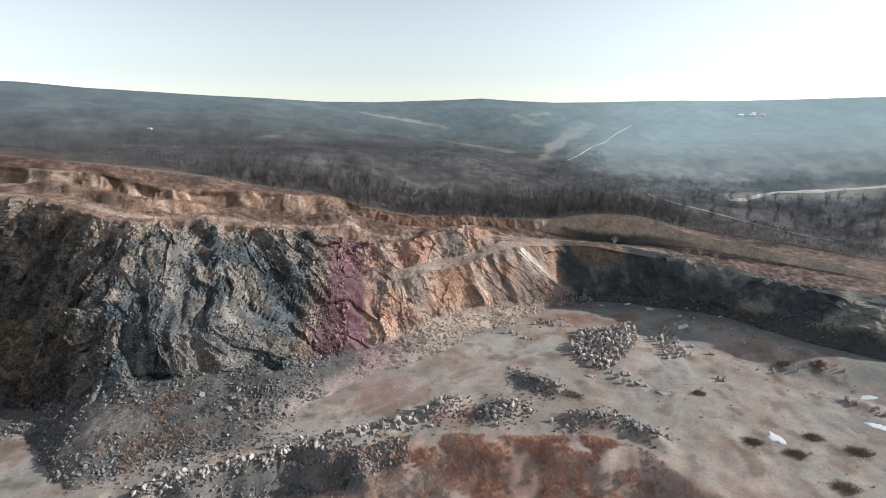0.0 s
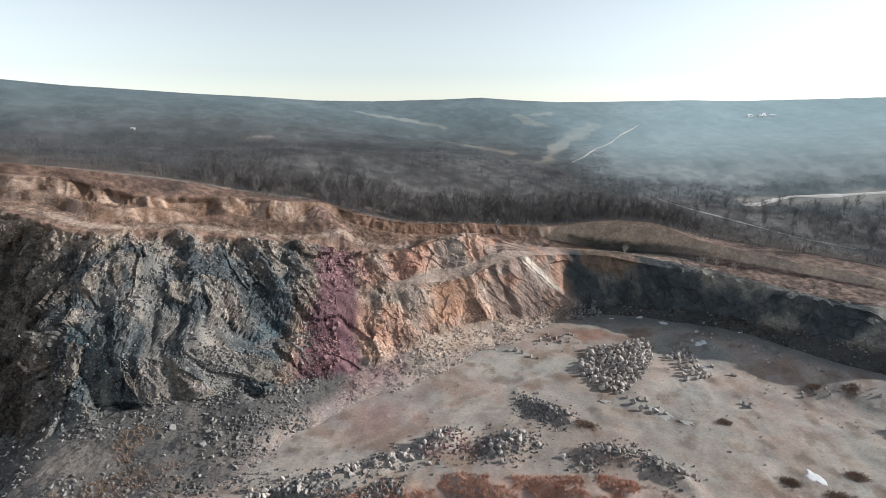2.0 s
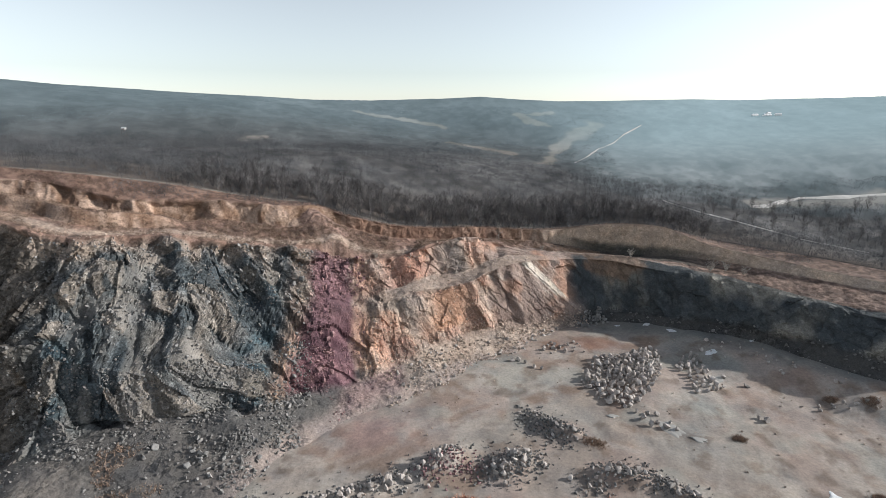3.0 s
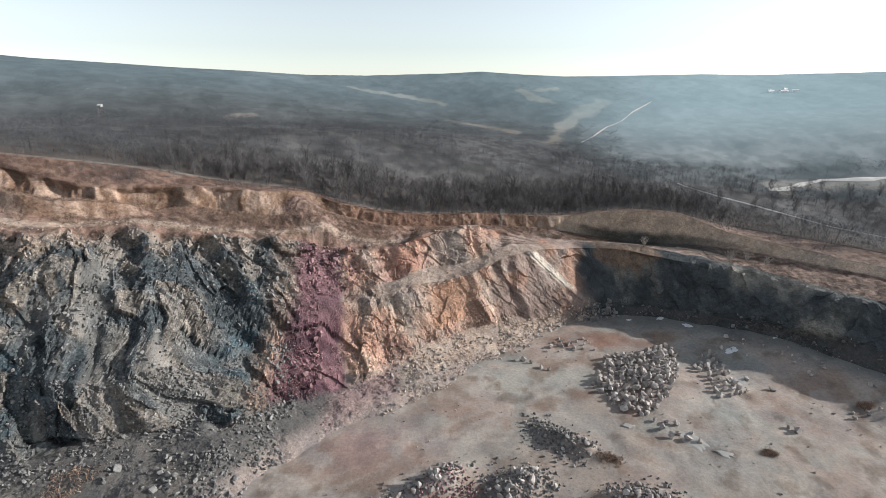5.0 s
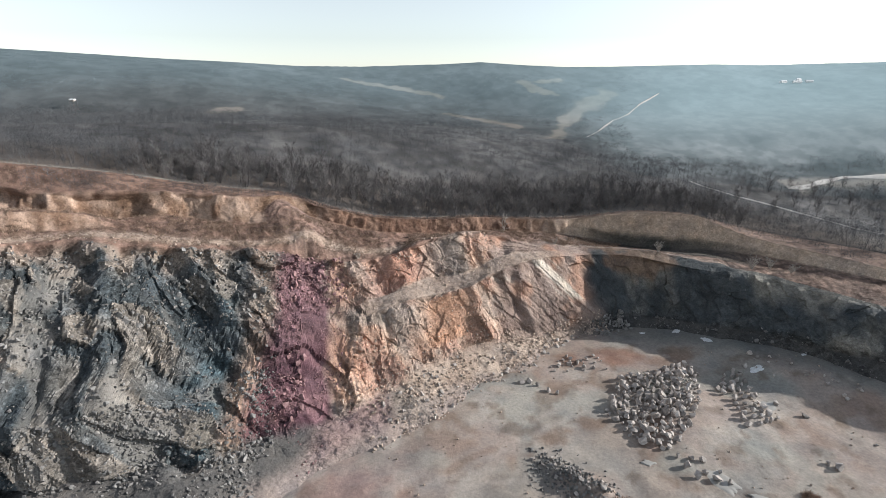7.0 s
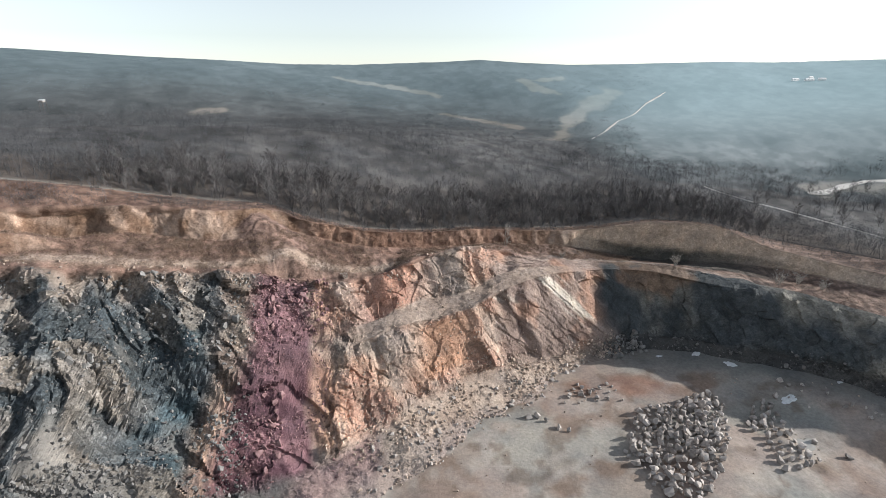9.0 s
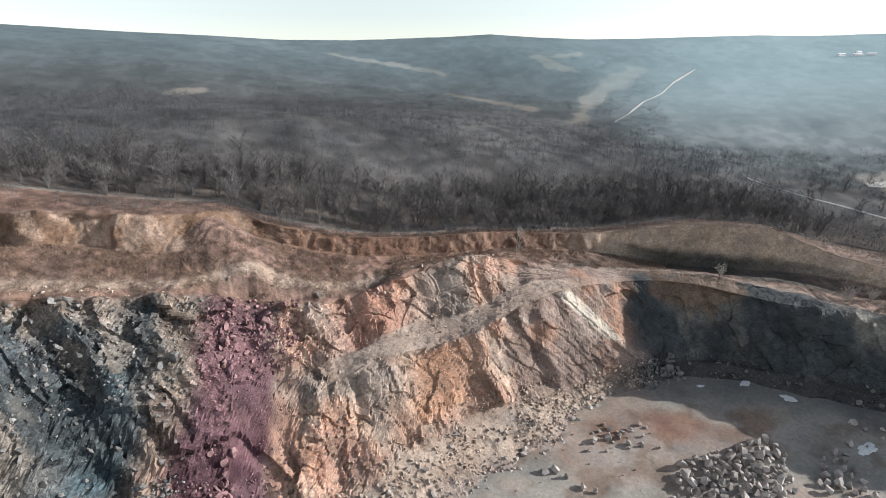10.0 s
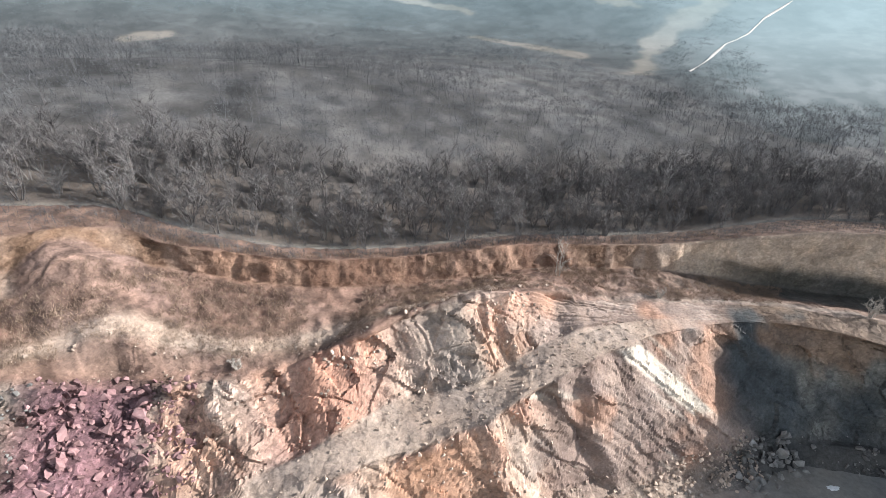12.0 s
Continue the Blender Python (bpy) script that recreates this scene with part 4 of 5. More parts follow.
def joined(protos, places, mats3):
    """Many copies of small prototypes, as one vertex and face array."""
    vs, fs, base = [], [], 0
    pick = rng.integers(0, len(protos), len(places))
    for k, (pv, pf) in enumerate(protos):
        m = np.where(pick == k)[0]
        if not len(m):
            continue
        v = np.einsum("nij,kj->nki", mats3[m], pv) + places[m][:, None, :]
        f = pf[None] + (np.arange(len(m)) * len(pv))[:, None, None] + base
        vs.append(v.reshape(-1, 3))
        fs.append(f.reshape(-1, 3))
        base += len(m) * len(pv)
    return np.concatenate(vs), np.concatenate(fs)


def rubble(name, places, sizes, mat, label):
    m = turn_matrices(rng, len(places)) * sizes[:, None, None]
    v, f = joined(CHIPS, places + np.array([0, 0, 1]) * (0.18 * sizes)[:, None], m)
    return tagged(new(name, mesh_np(name, v, f, mat)), label, "rubble", kind="stuff")


def heap(name, label, places, sizes, group="boulder heaps", blocks=None):
    """A heap of loose boulders, each one a piece of its own."""
    c = places.mean(0)
    blocks = blocks or BOULDERS
    thing = tagged(new(name), label, "boulder heap", group)
    thing.location = c
    for p, d in zip(places, sizes):
        m = Matrix.Translation(Vector(p - c)) @ Euler(rng.random(3) * 6.28).to_matrix().to_4x4() @ Matrix.Diagonal((d * rng.uniform(0.85, 1.2), d, d * rng.uniform(0.8, 1.05), 1))
        part("boulder", blocks[rng.integers(len(blocks))], thing, "", m)
    return thing


def inside(poly, x, y):
    p = np.array(poly, float)
    q = np.roll(p, -1, 0)
    hit = np.zeros(len(x), bool)
    for (x0, y0), (x1, y1) in zip(p, q):
        cross = (y0 > y) != (y1 > y)
        hit ^= cross & (x < (x1 - x0) * (y - y0) / (y1 - y0 + 1e-12) + x0)
    return hit


def packed(poly, gap, tries=6000):
    """Places in a plan outline that keep a gap from one another."""
    p = np.array(poly, float)
    lo, hi = p.min(0), p.max(0)
    c = lo + rng.random((tries, 2)) * (hi - lo)
    c = c[inside(poly, c[:, 0], c[:, 1])]
    out = []
    for q in c:
        if all((q[0] - o[0]) ** 2 + (q[1] - o[1]) ** 2 > gap * gap for o in out):
            out.append(q)
    return np.array(out)


def on_floor(xy, lift=0.0):
    return np.c_[xy, floor_z(xy[:, 0], xy[:, 1]) + lift]


BIG_HEAP = ((32.5, 118), (35, 110), (40, 107), (46, 113), (52, 121), (57, 132), (55, 134.5), (47, 132), (38.5, 128.5))
a = packed(BIG_HEAP, 1.02, 9000)
d = rng.uniform(0.7, 1.0, len(a)) * rng.choice([1.1, 1.6, 2.4], len(a), p=[0.3, 0.4, 0.3])
pl = on_floor(a)
pl[:, 2] += 0.3 * d
core = packed(((35, 117), (38, 111), (44, 114), (50, 121), (53, 129), (47, 129), (40, 126)), 1.9)
dc = rng.uniform(1.0, 1.9, len(core))
pc2 = on_floor(core)
pc2[:, 2] += 1.0 + 0.3 * dc
heap("boulder_heap", "wide heap of pale grey quarried boulders on the pit floor", np.r_[pl, pc2], np.r_[d, dc])
a = packed(((58, 126), (61, 130.5), (66, 132), (65, 124), (63.5, 116), (57, 114), (59, 121)), 1.35)
d = rng.uniform(1.0, 2.0, len(a))
pl = on_floor(a)
pl[:, 2] += 0.32 * d
heap("boulder_heap", "smaller heap of grey boulders beside the wide heap", pl, d)
a = packed(((39.5, 106), (41, 101.5), (47, 100.5), (47.5, 104), (43, 106)), 1.9)
d = rng.uniform(1.0, 2.0, len(a))
heap("boulder_heap", "straggling boulders at the edge of a pale puddle", on_floor(a) + np.c_[0 * d, 0 * d, 0.3 * d], d)
for xy, lab in ((((17.5, 126.5), (19.2, 127), (20.6, 125.8), (22.6, 124), (24.2, 123.4)), "few rounded boulders lying on the open pit floor"), (((66.2, 105.2), (67.4, 104.7), (66.9, 104)), "three small boulders lying together on pale grit"), (((67.5, 121.4), (65, 116.9), (71, 118)), "scattered single stones on the pit floor")):
    xy = np.array(xy)
    d = rng.uniform(1.1, 1.9, len(xy))
    heap("boulder_cluster", lab, on_floor(xy) + np.c_[0 * d, 0 * d, 0.3 * d], d, "loose boulders")


def along(pts, n, width):
    p = np.array(pts, float)
    seg = np.r_[0, np.cumsum(np.linalg.norm(np.diff(p, axis=0), axis=1))]
    t = rng.random(n) * seg[-1]
    return np.c_[np.interp(t, seg, p[:, 0]), np.interp(t, seg, p[:, 1])] + rng.normal(size=(n, 2)) * width


RIDGES = (
    ([(-28.5, 76.2), (-23, 78), (-17.5, 80.6), (-12, 82.5), (-7, 84.5), (-1.6, 88.5), (3.5, 92)], 120, 1.0, 1.5, "ridge of dumped boulders along the haul road"),
    ([(8, 87), (11.5, 88.5), (16.5, 91)], 46, 1.5, 1.5, "knot of grey boulders on the rubble ridge"),
    ([(18, 104), (20.5, 100), (25, 97.5)], 30, 1.0, 1.1, "line of small boulders below a low bank"),
    ([(24, 84), (31, 87.8), (36, 85.6), (41, 80.5)], 56, 1.2, 1.4, "pale boulders dumped beside the brush"),
    ([(26, 133.5), (31, 134), (36, 136.5)], 30, 1.6, 1.4, "boulders fallen to the foot of the slab"),
    ([(68, 138), (76, 131), (84, 124), (92, 118)], 26, 2.0, 1.5, "stones lying in the wall's shadow"),
    ([(82, 110), (90, 109), (98, 108)], 20, 1.2, 1.2, "low bank of stones and weeds"),
    ([(-52, 64.5), (-45, 68.5), (-37, 72.8), (-28, 75.8)], 90, 0.9, 1.5, "broken rock along the edge of the lower ground"),
    ([(88, 95), (92, 94), (95, 90)], 14, 1.0, 1.4, "dark stones beside patches of old snow"),
)
for pts, n, width, size, lab in RIDGES:
    xy = along(pts, n, width)
    d = size * (0.4 + 0.75 * rng.random(n) ** 1.6)
    heap("boulder_ridge", lab, on_floor(xy) + np.c_[0 * d, 0 * d, 0.25 * d], d, "rubble ridges")


def on_wall(n, v0, v1, s0, s1, where=None):
    r = np.where((V > v0) & (V < v1))[0]
    c = np.where((S > s0) & (S < s1))[0]
    i, j = r[rng.integers(len(r), size=n)], c[rng.integers(len(c), size=n)]
    if where is not None:
        keep_ = where[i, j] + 0.08 > rng.random(n)
        i, j = i[keep_], j[keep_]
    return GRID[i, j]


def sizes(n, lo, hi, power=3.2):
    return lo + (hi - lo) * rng.random(n) ** power


for n, v0, v1, s0, s1, lo, hi, mat, name, lab in (
    (15000, 0.05, 1.05, 1.6, 7.3, 0.1, 1.0, RUBBLE, "grey_scree", "grey scree of broken stone at the wall's foot"),
    (260, 0.3, 1.1, 7.6, 8.9, 0.12, 0.8, RUBBLE_PINK, "purple_scree", "purple broken stone below the purple chute"),
    (6500, 0.1, 1.15, 9.2, 15.6, 0.08, 0.9, RUBBLE_TAN, "tan_scree", "tan scree of broken stone under the spur"),
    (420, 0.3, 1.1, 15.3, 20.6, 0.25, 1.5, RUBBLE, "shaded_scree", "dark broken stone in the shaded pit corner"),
    (900, 3.25, 4.03, 7.25, 8.6, 0.1, 1.0, RUBBLE_PINK, "purple_chute_rubble", "loose purple blocks filling the head of the chute"),
    (1500, 1.3, 3.3, 7.3, 8.6, 0.06, 0.5, RUBBLE_PINK, "purple_grit", "fine purple grit sliding down the chute"),
    (9000, 1.05, 3.95, 2.6, 7.1, 0.1, 1.2, RUBBLE, "face_rubble", "loose grey stones lodged on the dark face"),
    (2200, 1.05, 3.95, 8.8, 13.2, 0.08, 0.7, RUBBLE_TAN, "spur_rubble", "loose tan stones lodged on the spur"),
    (7000, 1.05, 3.98, 2.6, 7.3, 0.1, 0.8, RUBBLE, "face_chips", "small grey stones caught all over the dark face"),
    (1100, 1.05, 3.95, 8.6, 13.4, 0.1, 0.7, RUBBLE_TAN, "spur_chips", "small tan stones caught all over the spur"),
    (450, 2.0, 3.05, 9.4, 14.5, 0.08, 0.45, RUBBLE_TAN, "ledge_rubble", "stones strewn over the sloping ledge"),
    (420, 4.0, 4.25, 2.5, 13.5, 0.15, 0.7, RUBBLE_TAN, "rim_stones", "small stones lying along the quarry rim"),
):
    pl = on_wall(n, v0, v1, s0, s1, {"face_rubble": LOOSE, "spur_rubble": SPUR_TOP}.get(name))
    if "scree" in name:
        pl = pl[fbm(pl, 5.0, 133, 3) + 0.15 > 0.5 * rng.random(len(pl)) - 0.1]
    rubble(name, pl, sizes(len(pl), lo, hi, 4.0), mat, lab)
pl = on_wall(95, 0.15, 1.05, 15.2, 16.25)
d = 0.6 + 1.3 * rng.random(len(pl)) ** 1.6
# darker stone than the open heaps, chosen for the corner's shade
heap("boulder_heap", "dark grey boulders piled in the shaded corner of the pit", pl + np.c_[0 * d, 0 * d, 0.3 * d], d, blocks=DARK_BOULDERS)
pl = on_wall(60, 0.05, 0.7, 12.2, 14.6)
d = 0.5 + 1.1 * rng.random(len(pl)) ** 2
heap("boulder_heap", "tan boulders fallen to the foot of the spur", pl + np.c_[0 * d, 0 * d, 0.2 * d], d)
n = 5000
xy = np.c_[rng.uniform(-75, 105, n), rng.uniform(66, 140, n)]
keep = fbm(np.c_[xy, 0 * xy[:, 0]], 12, 131, 3) > 0.05
rubble("floor_stones", on_floor(xy[keep]), sizes(keep.sum(), 0.08, 0.6, 6.0), RUBBLE_TAN, "small stones strewn over the pit floor")
n = 7000
xy = np.concatenate([along(p, n // 5, 2.0) for p, *_ in RIDGES[:4]] + [along(((-60, 70), (-48, 73), (-38, 78), (-30, 80)), n // 5, 2.5)])
rubble("ridge_stones", on_floor(xy), sizes(len(xy), 0.12, 0.9, 3.5), RUBBLE, "fine broken stone on the rubble ridges")
n = 5200
xy = np.c_[rng.uniform(-62, -6, n), np.zeros(n)]
xy[:, 1] = drop_edge(xy[:, 0], np.full(n, 74.0)) + rng.uniform(-5.0, 0.8, n)
rubble("cut_stones", on_floor(xy), sizes(n, 0.15, 1.2, 3.5), RUBBLE, "broken stone covering the low cut below the haul road")
xy = along(((-3, 86), (2, 89), (6, 88)), 700, 1.6)
rubble("purple_ridge_stones", on_floor(xy), sizes(len(xy), 0.12, 0.8, 3.5), RUBBLE_PINK, "purple broken stone tipped on the rubble ridge")

PURPLE_STONE = grain_material("purple_stone", (0.165, 0.09, 0.096), (0.35, 0.225, 0.225), 0.8, 0.08, per_object=0.3)
PURPLE_BLOCKS = [stone_mesh("boulder", 170 + k, PURPLE_STONE, 11) for k in range(6)]
for n, v0, v1, s0, s1, lo, hi, blocks, lab in (
    (55, 3.3, 4.0, 7.45, 8.3, 0.6, 1.7, PURPLE_BLOCKS, "big purple blocks heaped at the head of the chute"),
    (34, 1.2, 2.6, 7.4, 7.95, 0.6, 1.7, PURPLE_BLOCKS, "purple blocks lodged on the steep beds below the chute"),
    (90, 2.2, 4.0, 4.6, 7.0, 0.6, 1.7, DARK_BOULDERS, "dark grey blocks lodged on the upper face"),
    (90, 0.2, 1.1, 4.2, 6.9, 0.6, 1.6, DARK_BOULDERS, "dark grey boulders lying on the scree cone"),
    (60, 0.1, 0.9, 9.4, 11.6, 0.5, 1.3, None, "pale boulders rolled to the foot of the tan scree"),
):
    pl = on_wall(n, v0, v1, s0, s1)
    d = lo + (hi - lo) * rng.random(len(pl)) ** 2
    heap("boulder_heap", lab, pl + np.c_[0 * d, 0 * d, 0.15 * d], d, "fallen blocks", blocks)

# ---------------------------------------------------------------- snow and puddles


def blot(name, label, cat, x, y, rx, ry, turn, mat, z_of, seed, height=0.08):
    """A thin irregular sheet with a rounded edge."""
    k, rings = 44, 4
    ang = np.linspace(0, 2 * math.pi, k, endpoint=False)
    out = np.clip(0.95 + 0.9 * fbm(np.c_[np.cos(ang), np.sin(ang), 0 * ang + seed * 3.1], 0.7, 140 + seed, 4), 0.5, 1.4)
    v, f = [], []
    for j in range(rings + 1):
        u = (j / rings) ** 0.7
        px_, py_ = np.cos(ang) * out * rx * u, np.sin(ang) * out * ry * u
        c, s = math.cos(radians(turn)), math.sin(radians(turn))
        wx, wy = x + px_ * c - py_ * s, y + px_ * s + py_ * c
        wz = z_of(wx, wy) + height * (1 - u ** 4) + 0.03 - 0.12 * (j == rings)
        v.append(np.c_[wx, wy, wz])
    v = np.concatenate(v)
    for j in range(rings):
        for i in range(k):
            i2 = (i + 1) % k
            f.append((j * k + i, j * k + i2, (j + 1) * k + i2, (j + 1) * k + i))
    return tagged(new(name, mesh_np(name, v, f, mat, shade=True)), label, cat)


for k, (x, y, rx, ry, t) in enumerate(((70, 132.3, 1.8, 1.0, 20), (59.6, 148.5, 1.6, 0.8, 40), (64.4, 143.9, 1.6, 1.1, -40), (50.6, 148, 0.9, 0.4, 10), (47, 150.4, 0.6, 0.4, 0), (82, 135.5, 0.7, 0.5, 0), (108, 121.5, 1.2, 0.7, 0), (89, 87.2, 2.0, 1.1, -30), (96, 98, 2.2, 0.9, -10), (65.4, 83, 1.2, 2.2, 15))):
    tagged(blot("snow_patch", "thin patch of old white snow on the pit floor", "snow patch", x, y, rx, ry, t, SNOW, floor_z, k), group="snow patches")
for k, (x, y, rx, ry, t) in enumerate(((45.8, 101.5, 1.8, 3.2, 25), (49.8, 97.6, 2.0, 0.9, -20), (35.4, 104.6, 1.2, 0.8, 0), (65.6, 121.3, 2.2, 1.5, 30))):
    level = float(floor_z(np.array([x]), np.array([y]))[0]) + 0.12
    tagged(blot("puddle", "shallow pale puddle lying on the grit floor", "puddle", x, y, rx, ry, t, MUD_WATER, lambda a, b, z=level: np.full_like(a, z), 20 + k, 0.0), group="puddles")

# ---------------------------------------------------------------- bare trees


def tube(v, f, p0, p1, r0, r1):
    d = p1 - p0
    d = d / (np.linalg.norm(d) + 1e-9)
    a = np.cross(d, (0.3, 0.9, 0.1))
    a /= np.linalg.norm(a) + 1e-9
    b = np.cross(d, a)
    k = len(v)
    for p, r in ((p0, r0), (p1, r1)):
        for q in range(3):
            c, s = math.cos(q * 2.094), math.sin(q * 2.094)
            v.append(p + r * (c * a + s * b))
    for q in range(3):
        q2 = (q + 1) % 3
        f.append((k + q, k + q2, k + 3 + q2))
        f.append((k + q, k + 3 + q2, k + 3 + q))


def twig(v, f, p0, d, r, side):
    """One tapering twig."""
    k = len(v)
    w = np.cross(d, side)
    w = w / (np.linalg.norm(w) + 1e-9) * r
    v += [p0 - w, p0 + w, p0 + d]
    f.append((k, k + 1, k + 2))


def tree_parts(seed, h, stems, spread, twigs, thick=0.07):
    """Stems with limbs, and a crown of fine twigs, for one bare tree of height h."""
    r = np.random.default_rng(seed)
    tv, tf, cv, cf = [], [], [], []
    for s in range(stems):
        ang = r.uniform(0, 6.28)
        out = np.array([math.cos(ang), math.sin(ang), 0.0])
        lean_ = spread * r.uniform(0.35, 1.0)
        p = out * r.uniform(0.0, 0.25)
        top = h * r.uniform(0.7, 1.0)
        d = np.array([0, 0, 1.0]) + out * lean_
        segs, rad = 5, thick * r.uniform(0.7, 1.2)
        for j in range(segs):
            step = d / np.linalg.norm(d) * top / segs
            q = p + step + r.normal(size=3) * 0.06 * top / segs * 2
            tube(tv, tf, p, q, rad * (1 - j / segs) + 0.012, rad * (1 - (j + 1) / segs) + 0.01)
            if j >= 1:
                for _ in range(2):
                    a2 = r.uniform(0, 6.28)
                    ld = np.array([math.cos(a2), math.sin(a2), r.uniform(0.6, 1.4)])
                    ld = ld / np.linalg.norm(ld) * top * r.uniform(0.16, 0.34)
                    m = p + (q - p) * r.random()
                    tube(cv, cf, m, m + ld, 0.03 * (1.2 - j / segs), 0.008)
                    for _k in range(twigs):
                        u = r.uniform(0.2, 1.0)
                        td = ld / np.linalg.norm(ld) + r.normal(size=3) * 0.7 + np.array([0, 0, 0.2])
                        td = td / np.linalg.norm(td) * r.uniform(0.4, 1.1) * (h / 5.0)
                        twig(cv, cf, m + ld * u, td, r.uniform(0.014, 0.028), r.normal(size=3))
            p = q
            d = d + np.array([0, 0, 0.12]) + r.normal(size=3) * 0.12
    return np.array(tv), tf, np.array(cv), cf


PALE_BARK = grain_material("pale_bark", (0.3, 0.27, 0.24), (0.45, 0.42, 0.38), 0.6)


def bare_tree(seed, h, stems, spread, twigs, label, bark=BARK, twig_mat=TWIGS, thick=0.07, name="bare_tree"):
    tv, tf, cv, cf = tree_parts(seed, h, stems, spread, twigs, thick)
    thing = tagged(new(name), label, "tree", "trees at the quarry rim")
    part("trunk", mesh_np("trunk", tv, tf, bark), thing)
    part("crown", mesh_np("crown", cv, cf, twig_mat), thing, "fine leafless twigs")
    return thing


def ground_at(x, y):
    return float(ground_z(np.array([x]), np.array([y]))[0])


KINDS = [bare_tree(300 + k, h, st, sp, tw, lab) for k, (h, st, sp, tw, lab) in enumerate((
    (4.6, 6, 0.42, 13, "leafless many-stemmed shrub tree with dark stems"),
    (5.2, 5, 0.35, 14, "leafless young tree with several grey stems"),
    (4.0, 7, 0.5, 11, "low leafless thicket tree with spreading stems"),
    (5.8, 3, 0.22, 20, "taller leafless tree with a rounded twiggy crown"),
    (4.9, 4, 0.3, 16, "leafless tree with upright grey stems"),
    (3.6, 8, 0.55, 10, "small leafless bush with many thin stems")))]
spots = packed(((-66, 134), (-50, 140), (-30, 148), (-10, 153), (8, 161), (30, 169), (60, 174), (88, 173), (90, 196), (50, 196), (20, 188), (-20, 178), (-66, 170)), 2.2, 9000)
_in = spots[:, 1] - at_x(7, spots[:, 0])[0]
spots = spots[_in > 0.6][np.argsort(_in[_in > 0.6])][:290]
first = set()
for x, y in spots:
    k = int(rng.choice(6, p=[0.24, 0.22, 0.16, 0.12, 0.14, 0.12]))
    m = Matrix.Translation((x, y, ground_at(x, y) - 0.1)) @ Matrix.Rotation(rng.uniform(0, 6.28), 4, "Z") @ Matrix.Scale(rng.uniform(0.8, 1.3), 4)
    if k in first:
        ob = copy_thing(KINDS[k], m)
        ob.matrix_basis = m
    else:
        KINDS[k].matrix_basis = m
        first.add(k)
for x, y, h, st, sp, lab in ((16.5, 160.6, 5.2, 3, 0.25, "pale leafless tree standing at the end of the low bank"), (27.5, 170.5, 4.4, 3, 0.25, "pale leafless tree at the edge of the woods"), (5.5, 160.6, 2.4, 5, 0.5, "pale leafless bush on the bank's crest")):
    t = bare_tree(int(400 + x), h, st, sp, 9, lab, PALE_BARK, PALE_BARK)
    z = ground_at(x, y) if y > at_x(7, x)[0] + 2 else float(at_x(5, x)[1])
    t.location = (x, y, z - 0.15)


def wall_z(x, y):
    d2 = (GRID[:, :, 0] - x) ** 2 + (GRID[:, :, 1] - y) ** 2
    return GRID.reshape(-1, 3)[np.argmin(d2)][2]


for x, y, h in ((79.0, 155.0, 3.6), (84, 155.5, 3.0), (57.5, 161, 2.8), (88, 153.0, 2.6), (-17.5, 139.0, 1.5), (30, 160.5, 1.6)):
    t = bare_tree(int(500 + x), h, 8, 0.6, 7, "pale leafless bush on the open bench", PALE_BARK, PALE_BARK, 0.045, "bush")
    tagged(t, category="bush", group="bushes on the bench")
    t.location = (x, y, wall_z(x, y) - 0.1)

for x, y in packed(((92, 190), (112, 178), (150, 166), (195, 175), (200, 205), (150, 212), (105, 208)), 5.5, 900)[:46]:
    t = copy_thing(KINDS[3], Matrix.Identity(4))
    t.matrix_basis = Matrix.Translation((x, y, ground_at(x, y) - 0.1)) @ Matrix.Rotation(rng.uniform(0, 6.28), 4, "Z") @ Matrix.Scale(rng.uniform(0.8, 1.05), 4)
    tagged(t, "tall leafless tree in the valley beside the road", "tree", "tall trees in the valley")

# woods beyond the first trees: too many to count


def sliver_proto(seed, h, stems, slivers, width, crown=0.36):
    """A light bare tree: dark stems and a rounded haze of fine twigs."""
    r = np.random.default_rng(seed)
    v, f = [], []
    up = np.array([0, 0, 1.0])
    for s in range(stems):
        ang = r.uniform(0, 6.28)
        out = np.array([math.cos(ang), math.sin(ang), 0])
        twig(v, f, out * r.uniform(0, 0.05) * h, up * h * r.uniform(0.6, 0.9) + out * r.uniform(0.05, 0.28) * h, width * 1.15, r.normal(size=3))
    clumps = [np.array([0, 0, 0.62 * h]) + r.normal(size=3) * np.array([crown, crown, 0.24]) * h * 0.55 for _ in range(5)]
    for _ in range(slivers):
        u = r.normal(size=3)
        u /= np.linalg.norm(u)
        c = clumps[r.integers(5)]
        p = c + u * np.array([0.6 * crown, 0.6 * crown, 0.2]) * h * r.random() ** 0.4
        t = u * 0.6 + r.normal(size=3) * 0.5 + up * 0.1
        t = t / np.linalg.norm(t) * h * r.uniform(0.08, 0.19)
        twig(v, f, p - t * 0.5, t, width * r.uniform(0.45, 1.0), r.normal(size=3))
    return np.array(v), np.array(f)


